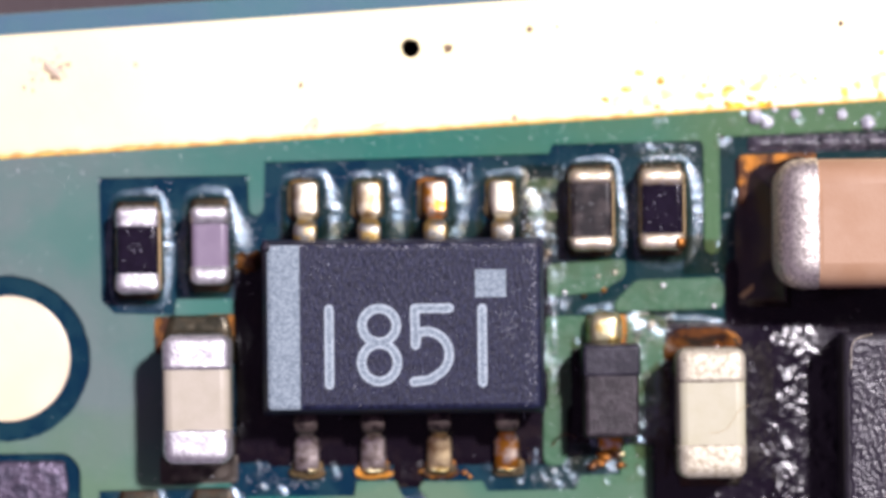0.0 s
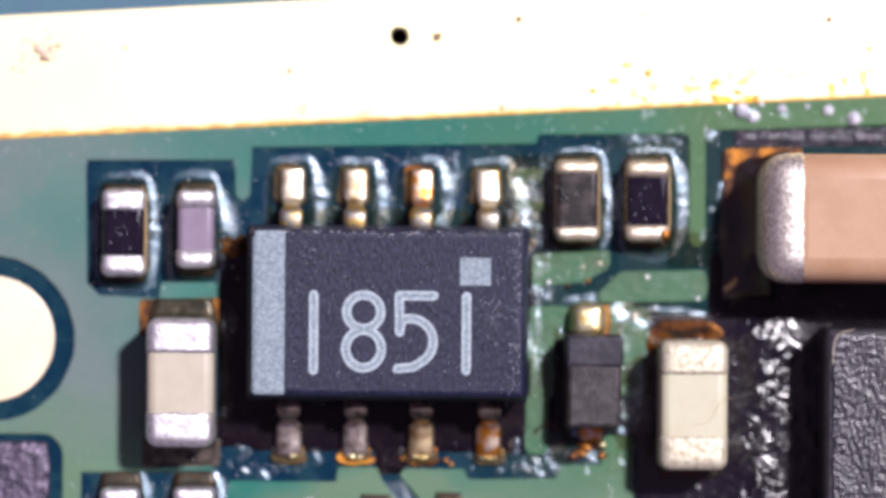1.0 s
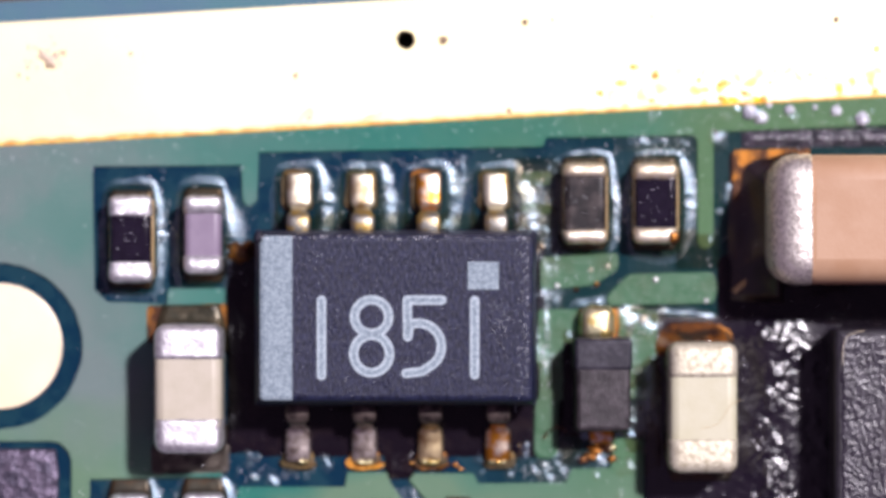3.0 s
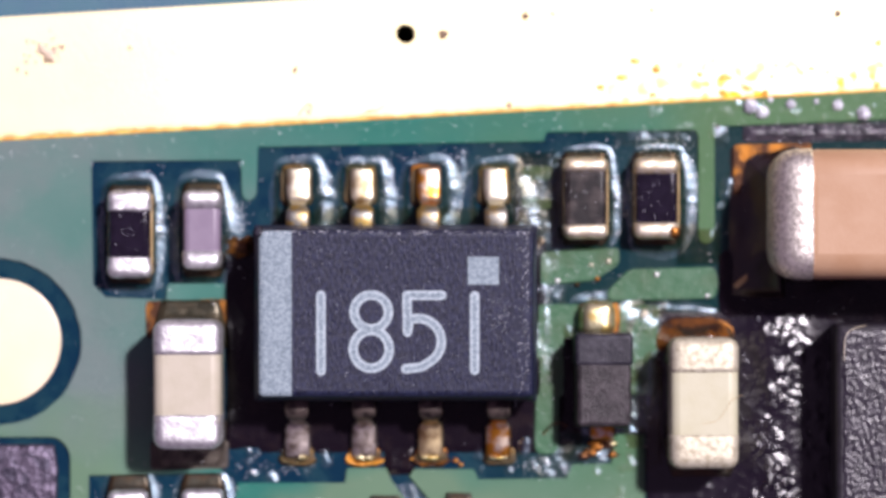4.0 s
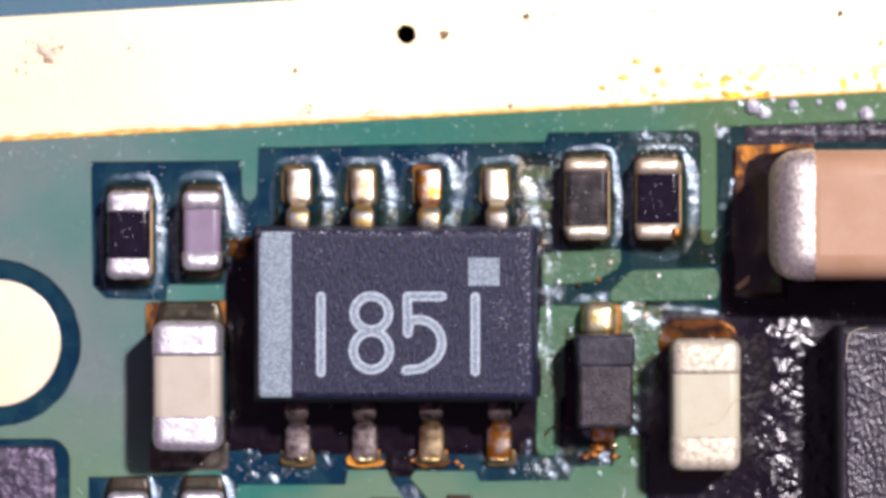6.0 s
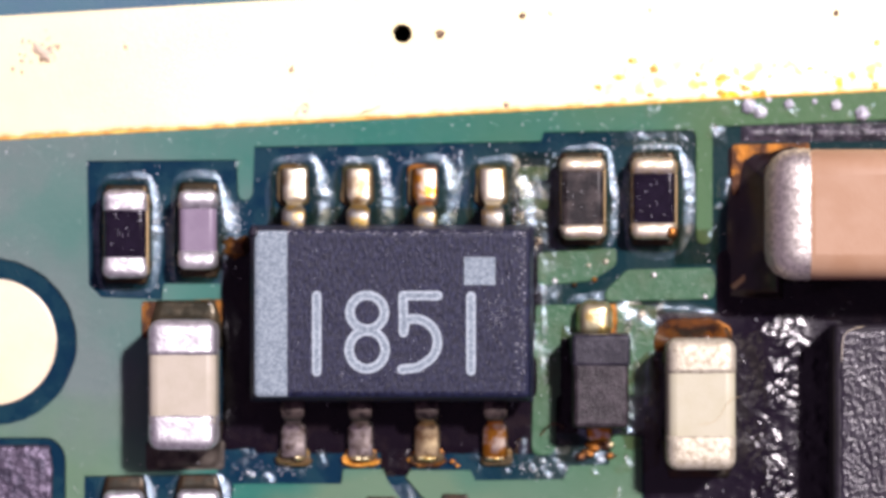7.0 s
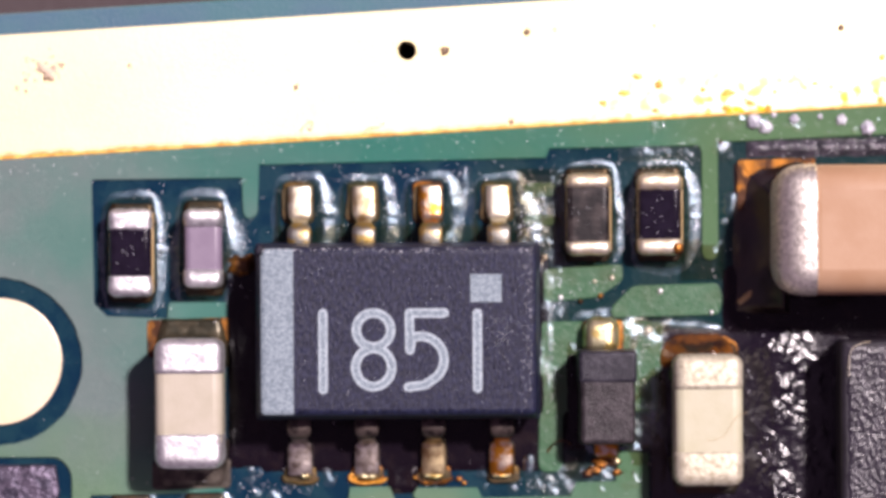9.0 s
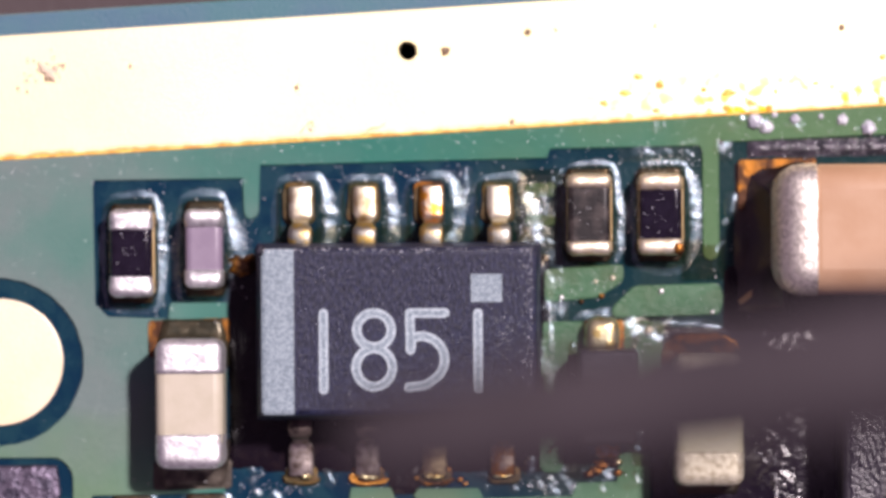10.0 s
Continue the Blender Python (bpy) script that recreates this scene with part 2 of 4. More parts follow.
def varnish(name, tint, gloss, rough, bumps, spread=(0.36, 0.66), grain=9.0, glint=0.0):
    """A thin clear layer: it tints what lies beneath and shines on top."""
    m = bpy.data.materials.new(name)
    m.use_nodes = True
    nt = m.node_tree
    nt.nodes.remove(nt.nodes["Principled BSDF"])
    tr, gl, ad = nt.nodes.new("ShaderNodeBsdfTransparent"), nt.nodes.new("ShaderNodeBsdfGlossy"), nt.nodes.new("ShaderNodeAddShader")
    tr.inputs["Color"].default_value = (*tint, 1)
    gl.inputs["Roughness"].default_value = rough
    tc, mp = nt.nodes.new("ShaderNodeTexCoord"), nt.nodes.new("ShaderNodeMapping")
    mp.inputs["Scale"].default_value = (1000, 1000, 1000)
    nt.links.new(tc.outputs["Object"], mp.inputs["Vector"])
    patch, mx = nt.nodes.new("ShaderNodeTexNoise"), nt.nodes.new("ShaderNodeMix")
    rng = nt.nodes.new("ShaderNodeMapRange")
    patch.inputs["Scale"].default_value = grain
    patch.inputs["Detail"].default_value = 6.0
    patch.inputs["Roughness"].default_value = 0.7
    rng.inputs["From Min"].default_value, rng.inputs["From Max"].default_value = spread
    mx.data_type = "RGBA"
    mx.inputs["A"].default_value = (gloss * 0.16, gloss * 0.18, gloss * 0.21, 1)
    mx.inputs["B"].default_value = (gloss * 0.70, gloss, gloss * 1.22, 1)
    nt.links.new(mp.outputs["Vector"], patch.inputs["Vector"])
    nt.links.new(patch.outputs["Fac"], rng.inputs["Value"])
    nt.links.new(rng.outputs["Result"], mx.inputs["Factor"])
    nt.links.new(mx.outputs["Result"], gl.inputs["Color"])
    last = None
    for amount, sc in bumps:
        n, bp = nt.nodes.new("ShaderNodeTexNoise"), nt.nodes.new("ShaderNodeBump")
        n.inputs["Scale"].default_value = sc
        n.inputs["Detail"].default_value = 3.0
        bp.inputs["Distance"].default_value = amount * MM
        nt.links.new(mp.outputs["Vector"], n.inputs["Vector"])
        nt.links.new(n.outputs["Fac"], bp.inputs["Height"])
        if last:
            nt.links.new(last.outputs["Normal"], bp.inputs["Normal"])
        last = bp
    nt.links.new(last.outputs["Normal"], gl.inputs["Normal"])
    nt.links.new(tr.outputs[0], ad.inputs[0])
    nt.links.new(gl.outputs[0], ad.inputs[1])
    top = ad
    if glint:
        # the crisp skin of the residue, which sparkles on its fine lumps
        skin, top = nt.nodes.new("ShaderNodeBsdfGlossy"), nt.nodes.new("ShaderNodeAddShader")
        skin.inputs["Roughness"].default_value = 0.13
        skin.inputs["Color"].default_value = (glint * 0.92, glint, glint * 1.08, 1)
        n, bp = nt.nodes.new("ShaderNodeTexNoise"), nt.nodes.new("ShaderNodeBump")
        n.inputs["Scale"].default_value = 48.0
        n.inputs["Detail"].default_value = 2.0
        bp.inputs["Distance"].default_value = 0.0062 * MM
        nt.links.new(mp.outputs["Vector"], n.inputs["Vector"])
        nt.links.new(n.outputs["Fac"], bp.inputs["Height"])
        nt.links.new(bp.outputs["Normal"], skin.inputs["Normal"])
        nt.links.new(ad.outputs[0], top.inputs[0])
        nt.links.new(skin.outputs[0], top.inputs[1])
    nt.links.new(top.outputs[0], nt.nodes["Material Output"].inputs["Surface"])
    return m


M_FLUX = varnish("flux_residue", (0.93, 0.93, 0.88), 0.110, 0.31, ((0.0018, 26), (0.0024, 76)), (0.38, 0.62), 14.0, 0.045)
M_HAZE = varnish("thin_flux", (0.93, 0.91, 0.84), 0.044, 0.31, ((0.0026, 22), (0.0020, 60)), (0.36, 0.62), 12.0, 0.035)
M_SMOKE = varnish("browned_flux", (0.84, 0.77, 0.62), 0.02, 0.25, ((0.003, 20), (0.002, 50)))
M_SMUDGE = varnish("old_flux", (0.80, 0.72, 0.62), 0.03, 0.16, ((0.0025, 26), (0.0020, 60)))
M_DROP = mat("clear_flux_drop", (0.62, 0.65, 0.70), 0.38, second=(0.26, 0.25, 0.32), scale=7, mix=(0.30, 0.70), bump=0.004, bump_scale=22, spec=1.0)
M_GRIT = mat("gritty_dark_flux", (0.065, 0.055, 0.075), 0.42, second=(0.022, 0.022, 0.030), scale=9, bump=0.009, bump_scale=40, spec=0.6, coat=0.3)
M_PITCH = mat("brown_burnt_flux", (0.013, 0.008, 0.009), 0.30, second=(0.030, 0.015, 0.010), scale=3, mix=(0.46, 0.72), bump=0.004, bump_scale=14, spec=0.6)
# near-black colour stands for deep shade between parts, and for dark flux
M_SHADE_FLUX = mat("shade_dark_flux", (0.006, 0.0035, 0.007), 0.20, second=(0.013, 0.008, 0.010), scale=5, mix=(0.5, 0.7), bump=0.004, bump_scale=16, spec=0.22)
M_TINC = mat("cream_tinned", (0.66, 0.62, 0.48), 0.56, 0.50, second=(0.45, 0.405, 0.29), scale=18, mix=(0.44, 0.66), bump=0.0055, bump_scale=30, rough2=0.64)
M_ISLE = mat("dirty_green_mask", (0.033, 0.116, 0.052), 0.36, second=(0.044, 0.080, 0.026), scale=2.2, mix=(0.44, 0.80), bump=0.006, bump_scale=38, coarse=0.006, coarse_scale=7)
M_FROST = mat("frosted_tin", (0.50, 0.46, 0.42), 0.60, 1.0, second=(0.86, 0.81, 0.74), scale=22, mix=(0.40, 0.60), bump=0.008, bump_scale=34, rough2=0.52)
M_AMBER = mat("burnt_flux", (0.14, 0.048, 0.008), 0.26, second=(0.022, 0.010, 0.007), scale=5, mix=(0.42, 0.62), bump=0.003, bump_scale=14, spec=0.8)
M_GLUE = mat("black_adhesive", (0.006, 0.004, 0.009), 0.20, second=(0.009, 0.006, 0.012), scale=9, bump=0.0028, bump_scale=40, spec=0.60)
M_BLOCK = mat("rough_black_case", (0.011, 0.008, 0.016), 0.29, second=(0.022, 0.017, 0.029), scale=10, bump=0.009, bump_scale=46, stretch=(1, 0.6, 1), spec=0.75, coarse=0.003, coarse_scale=14)
M_CASE = mat("black_case_side", (0.012, 0.010, 0.014), 0.45, second=(0.018, 0.015, 0.022), scale=6, bump=0.004, bump_scale=20)
M_VIOLET = mat("oxidised_solder", (0.11, 0.09, 0.13), 0.46, 0.6, second=(0.035, 0.03, 0.05), scale=7, bump=0.03, bump_scale=10)
# pale colour for dust and scuffs, and for grains that imitate glints
M_DUST_GLINT = mat("dust", (0.80, 0.82, 0.86), 0.35)
M_RUST = mat("orange_stain", (0.66, 0.31, 0.03), 0.45, second=(0.88, 0.62, 0.12), scale=9)
M_DARK = mat("dark_residue", (0.09, 0.055, 0.04), 0.5, second=(0.22, 0.14, 0.08), scale=20)
M_STAIN = mat("pale_brown_stain", (0.36, 0.25, 0.17), 0.5, second=(0.66, 0.54, 0.40), scale=14)
M_FIBRE = mat("board_core", (0.12, 0.08, 0.04), 0.7, second=(0.2, 0.15, 0.08), scale=12)
M_BENCH = mat("bench_mat", (0.045, 0.030, 0.034), 0.7, second=(0.06, 0.042, 0.045), scale=0.6, bump=0.02, bump_scale=4)
M_TOOL = mat("tool_steel", (0.050, 0.040, 0.047), 0.6, 0.2, second=(0.064, 0.052, 0.060), scale=1.0)


# ---- helpers for meshes, all in millimetres ----
def thing(name, x, y, z, label, category, group="", kind=""):
    ob = new(name)
    ob.empty_display_size = 0.0005
    ob.location = (x * MM, y * MM, z * MM)
    return tagged(ob, label, category, group, kind)


def part(name, bm, material, parent=None, label="", smooth=True):
    """Links a bmesh, in millimetres in its parent's space, as one mesh object."""
    bmesh.ops.scale(bm, vec=(MM, MM, MM), verts=bm.verts)
    for f in bm.faces:
        f.smooth = smooth and not f.tag
    me = bpy.data.meshes.new(name)
    bm.to_mesh(me)
    bm.free()
    me.materials.append(material)
    ob = new(name, me)
    ob.parent = parent
    return tagged(ob, label)


def block(bm, x0, x1, y0, y1, z0, z1, bevel=0.02, seg=2, draft=0.0):
    """A box with rounded edges; draft pulls the top in."""
    r = bmesh.ops.create_cube(bm, size=1)
    for v in r["verts"]:
        top = v.co.z > 0
        d = draft if top else 0
        v.co = Vector(((x1 - d if v.co.x > 0 else x0 + d), (y1 - d if v.co.y > 0 else y0 + d), z1 if top else z0))
    if bevel:
        es = list({e for v in r["verts"] for e in v.link_edges})
        made = bmesh.ops.bevel(bm, geom=es, offset=bevel, segments=seg, profile=0.5, affect="EDGES")
        round_faces = set(made["faces"])
        for f in bm.faces:
            f.tag = f not in round_faces
    else:
        for f in bm.faces:
            f.tag = True
    return bm


def end_block(x0, x1, y0, y1, z0, z1, bevel, inner, seg=4):
    """A metal end cap: rounded, but for its rim towards the body; inner is "x-", "x+", "y-" or "y+"."""
    bm = bmesh.new()
    r = bmesh.ops.create_cube(bm, size=1)
    for v in r["verts"]:
        v.co = Vector((x1 if v.co.x > 0 else x0, y1 if v.co.y > 0 else y0, z1 if v.co.z > 0 else z0))
    i = "xy".index(inner[0])
    at = ((x0, x1), (y0, y1))[i][inner[1] == "+"]
    es = [e for e in bm.edges if not all(abs(v.co[i] - at) < 1e-6 for v in e.verts)]
    bmesh.ops.bevel(bm, geom=es, offset=bevel, segments=seg, profile=0.5, affect="EDGES")
    return bm


def boxed(*a, **k):
    return block(bmesh.new(), *a, **k)


def rough_up(bm, amount, freq, seed=0.0):
    for f in bm.faces:
        f.tag = False
    for v in bm.verts:
        p = v.co * freq + Vector((seed, seed * 1.7, seed * 0.3))
        v.co += noise.noise_vector(p) * amount
    return bm


def rounded(pts, r, n=4):
    """A polygon with its corners rounded by r."""
    out = []
    k = len(pts)
    for i in range(k):
        p, a, b = Vector(pts[i]), Vector(pts[i - 1]), Vector(pts[(i + 1) % k])
        ra = min(r, (a - p).length * 0.45)
        rb = min(r, (b - p).length * 0.45)
        s, e = p + (a - p).normalized() * ra, p + (b - p).normalized() * rb
        for j in range(n + 1):
            t = j / n
            out.append(tuple(s * (1 - t) ** 2 + p * 2 * t * (1 - t) + e * t * t))
    return out


def circle(x, y, r, n=32, wobble=0.0, seed=0):
    rnd = random.Random(seed)
    return [(x + (r + rnd.uniform(-wobble, wobble)) * math.cos(2 * math.pi * i / n),
             y + (r + rnd.uniform(-wobble, wobble)) * math.sin(2 * math.pi * i / n)) for i in range(n)]


def plate(name, outlines, z0, z1, material, parent=None, label="", bevel=0.008):
    """A flat plate between two heights; the first outline is its rim, the rest are holes."""
    cu = bpy.data.curves.new(name, "CURVE")
    cu.dimensions, cu.fill_mode = "2D", "BOTH"
    cu.extrude, cu.bevel_depth, cu.bevel_resolution, cu.offset = (z1 - z0) / 2 - bevel, bevel, 1, -bevel
    for pts in outlines:
        s = cu.splines.new("POLY")
        s.points.add(len(pts) - 1)
        for p, q in zip(s.points, pts):
            p.co = (q[0], q[1], 0, 1)
        s.use_cyclic_u = True
    tmp = new("outline", cu)
    dg = bpy.context.evaluated_depsgraph_get()
    dg.update()
    me = bpy.data.meshes.new_from_object(tmp.evaluated_get(dg))
    bpy.data.objects.remove(tmp)
    bpy.data.curves.remove(cu)
    bm = bmesh.new()
    bm.from_mesh(me)
    bpy.data.meshes.remove(me)
    bmesh.ops.remove_doubles(bm, verts=bm.verts, dist=1e-5)
    bmesh.ops.translate(bm, verts=bm.verts, vec=(0, 0, (z0 + z1) / 2))
    return part(name, bm, material, parent, label, smooth=False)


def smooth_path(pts, steps=6):
    """A soft curve through points of any dimension."""
    ps = [Vector(p) for p in pts]
    out = []
    for i in range(len(ps) - 1):
        a, b, c, d = ps[max(i - 1, 0)], ps[i], ps[i + 1], ps[min(i + 2, len(ps) - 1)]
        for j in range(steps):
            t = j / steps
            out.append(0.5 * ((2 * b) + (c - a) * t + (2 * a - 5 * b + 4 * c - d) * t * t + (3 * b - a - 3 * c + d) * t ** 3))
    out.append(ps[-1])
    return out


def bead(bm, pts, width, height, z=0.0, seed=0, steps=8, rough=0.25, ring=12, lump=0.012):
    """A lumpy ridge of residue that lies along a path."""
    path = smooth_path([(*p, 0) for p in pts], steps)
    n = len(path)
    rows = []
    for i, p in enumerate(path):
        d = (path[min(i + 1, n - 1)] - path[max(i - 1, 0)]).normalized()
        side = Vector((-d.y, d.x, 0))
        end = math.sqrt(max(0.02, 1 - (2 * i / (n - 1) - 1) ** 4))
        w = width * end * (1 + rough * noise.noise(Vector((i * 0.35, seed, 0))))
        h = height * end * (1 + rough * noise.noise(Vector((i * 0.3, seed, 5))))
        row = []
        for j in range(ring + 1):
            a = math.pi * j / ring
            q = p + side * (math.cos(a) * w / 2) + Vector((0, 0, z + math.sin(a) ** 2 * h))
            q += noise.noise_vector(q * 9 + Vector((seed, 0, 0))) * lump
            row.append(bm.verts.new(q))
        rows.append(row)
    for r0, r1 in zip(rows, rows[1:]):
        for j in range(ring):
            bm.faces.new((r0[j], r0[j + 1], r1[j + 1], r1[j]))
    bm.faces.new(rows[0][::-1])
    bm.faces.new(rows[-1])
    return bm


def blob(bm, x, y, z, rx, ry, rz, seed=0, rough=0.25, sub=3):
    """A lumpy drop, sunk to its middle."""
    r = bmesh.ops.create_icosphere(bm, subdivisions=sub, radius=1)
    for v in r["verts"]:
        k = 1 + rough * noise.noise(v.co * 2.4 + Vector((seed * 3.1, seed, 0)))
        v.co = Vector((x + v.co.x * rx * k, y + v.co.y * ry * k, z + max(v.co.z, -0.15) * rz * k))
    return bm


def stroke(bm, pts, width, z0, z1):
    """A printed stroke with round ends."""
    n = len(pts)
    rim_a, rim_b = [], []
    ps = [Vector((*p, 0)) for p in pts]
    for i, p in enumerate(ps):
        d = (ps[min(i + 1, n - 1)] - ps[max(i - 1, 0)]).normalized()
        s = Vector((-d.y, d.x, 0)) * width / 2
        rim_a.append(p + s)
        rim_b.append(p - s)
    d0, d1 = (ps[1] - ps[0]).normalized(), (ps[-1] - ps[-2]).normalized()

    def cap(c, d, sign):
        s = Vector((-d.y, d.x, 0))
        return [c + (s * math.cos(a) + d * math.sin(a)) * sign * width / 2 for a in (0.5, 1.05, 1.57, 2.09, 2.64)]
    rim = rim_a + cap(ps[-1], d1, 1) + rim_b[::-1] + cap(ps[0], d0, -1)
    half = len(rim_a)
    top = [bm.verts.new((v.x, v.y, z1)) for v in rim]
    bot = [bm.verts.new((v.x, v.y, z0)) for v in rim]
    m = len(rim)
    for i in range(m):
        bm.faces.new((bot[i], bot[(i + 1) % m], top[(i + 1) % m], top[i]))
    for i in range(half - 1):
        a, b = i, i + 1
        c, d = half + 5 + (half - 1 - b), half + 5 + (half - 1 - a)
        bm.faces.new((top[a], top[b], top[c], top[d]))
    bm.faces.new([top[i] for i in range(half - 1, half + 6)])
    bm.faces.new([top[i] for i in list(range(2 * half + 4, m)) + [0]])
    bmesh.ops.recalc_face_normals(bm, faces=bm.faces)
    return bm


def ring_stroke(bm, cx, cy, rx, ry, width, z0, z1, n=36):
    """A printed closed loop."""
    rows = []
    for i in range(n):
        a = 2 * math.pi * i / n
        c, q = math.cos(a), math.sin(a)
        rows.append([bm.verts.new((cx + (rx + d) * c, cy + (ry + d) * q, z)) for d, z in ((-width / 2, z0), (-width / 2, z1), (width / 2, z1), (width / 2, z0))])
    for i in range(n):
        a, b = rows[i], rows[(i + 1) % n]
        for j in range(3):
            bm.faces.new((a[j], b[j], b[j + 1], a[j + 1]))
    bmesh.ops.recalc_face_normals(bm, faces=bm.faces)
    return bm


def arc(cx, cy, rx, ry, a0, a1, n=20):
    return [(cx + rx * math.cos(radians(a0 + (a1 - a0) * i / n)), cy + ry * math.sin(radians(a0 + (a1 - a0) * i / n))) for i in range(n + 1)]


# ---- the board ----
bench = tagged(part("bench", boxed(-16, 16, -13, 13, -1.6, -1.1, 0.1), M_BENCH), "dark brown matte bench mat under the circuit board", "bench", kind="structure")

board = thing("circuit_board", 0, 0, -1.1, "green circuit board with gold edge strip and dark mask gaps", "circuit board", kind="structure")
LIFT = 1.1


def on_board(z):
    return z + LIFT


RIM = [(-8.244, 2.261), (8.422, 3.228), (8.422, -5.328), (-8.244, -5.328)]
VIA = circle(-0.378, 2.106, 0.092, 24, 0.004, 1)
plate("core", [RIM, VIA], 0.0, on_board(-0.045), M_FIBRE, board, "brown glass fibre core")
plate("base_mask", [RIM, VIA], on_board(-0.045), on_board(-0.03), M_BASE, board, "dark blue bare solder mask", bevel=0.004)

GAP_TOP = [(-3.467, 0.856), (-2, 0.867), (-1.989, 0.533), (-1.967, 0.483), (-1.922, 0.467), (-1.878, 0.483), (-1.844, 0.533), (-1.828, 0.994),
           (0.978, 1.05), (1.011, 1.139), (2.467, 1.161), (2.5, 1.106), (2.5, 0.117), (2.522, 0.061), (2.578, 0.039), (2.633, 0.061),
           (2.661, 0.117), (2.661, 1.194), (6.2, 1.339)]
GAP_LOW = [(6.2, -3.939), (1.978, -3.939), (1.967, -1.839), (1.672, -1.828), (1.644, -2.117), (1.256, -2.128), (1.2, -2.261), (0.339, -2.272),
           (0.289, -2.172), (-0.3, -2.172), (-0.344, -2.244), (0.033, -2.689), (-0.233, -2.689), (-0.522, -2.272), (-0.567, -2.161), (-0.956, -2.161),
           (-0.978, -2.306), (-2.033, -2.306), (-2.067, -2.55), (-2.067, -3.106), (-3.494, -3.106), (-3.494, -2.233), (-2.189, -2.206), (-2.156, -0.345), (-2.70, -0.345), (-2.725, -0.37), (-2.735, -0.50), (-3.328, -0.478), (-3.45, -0.356)]
GAP_EYE = circle(-4.389, -0.917, 0.817, 64, 0.006, 5)
GAP_PAD = rounded([(-5.244, -1.856), (-3.8, -1.856), (-3.678, -1.994), (-3.678, -3.328), (-5.244, -3.328)], 0.078)
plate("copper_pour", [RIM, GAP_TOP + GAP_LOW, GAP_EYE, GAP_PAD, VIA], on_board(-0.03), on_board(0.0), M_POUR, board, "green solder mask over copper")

ISLANDS = [
    [(0.756, 0.8), (1.061, 0.811), (1.078, 0.672), (0.767, 0.661)],
    [(0.756, 0.494), (1.061, 0.494), (1.061, 0.383), (0.756, 0.383)],
    [(0.95, -0.039), (1.722, 0.006), (1.722, -0.161), (1.478, -0.317), (0.95, -0.367)],
    [(1.822, -0.206), (2.656, -0.183), (2.7, -0.328), (2.667, -0.494), (1.617, -0.517), (1.6, -0.428)],
    [(0.922, -0.55), (2.117, -0.556), (2.061, -1.439), (1.133, -1.439), (1.122, -1.983), (1.067, -2.028), (0.933, -2.028), (0.889, -1.967)],
]
for pts in ISLANDS:
    plate("trace", [rounded(pts, 0.056)], on_board(-0.032), on_board(0.0), M_ISLE, board)

plate("mask_border", [[(-8.244, 2.25), (8.422, 3.217), (8.422, 2.994), (6.2, 2.872), (-8.244, 2.033)]], on_board(-0.001), on_board(0.003), M_EDGE, board, "blue mask border along the board's edge", bevel=0.001)
gold = plate("gold_strip", [[(-8.244, 2.05), (6.2, 2.889), (6.2, 1.661), (-8.244, 0.878)], VIA], on_board(-0.002), on_board(0.014), M_STRIP, board, "bright gold-plated grounding strip", bevel=0.006)
plate("gold_edge", [[(-8.244, 0.894), (6.2, 1.678), (6.2, 1.65), (-8.244, 0.844)]], on_board(-0.002), on_board(0.011), M_RUST, board, "tarnished orange edge of the gold strip", bevel=0.003)
plate("round_pad", [circle(-4.389, -0.917, 0.622, 56)], on_board(-0.032), on_board(0.004), M_GOLD, board, "round gold test pad")
bm = boxed(-5.133, -3.811, -3.217, -1.928, on_board(-0.032), on_board(0.05), 0.04, 3)
bmesh.ops.subdivide_edges(bm, edges=bm.edges, cuts=5, use_grid_fill=True)
part("solder_pad", rough_up(bm, 0.02, 6), M_VIOLET, board, "dull violet-grey soldered pad")


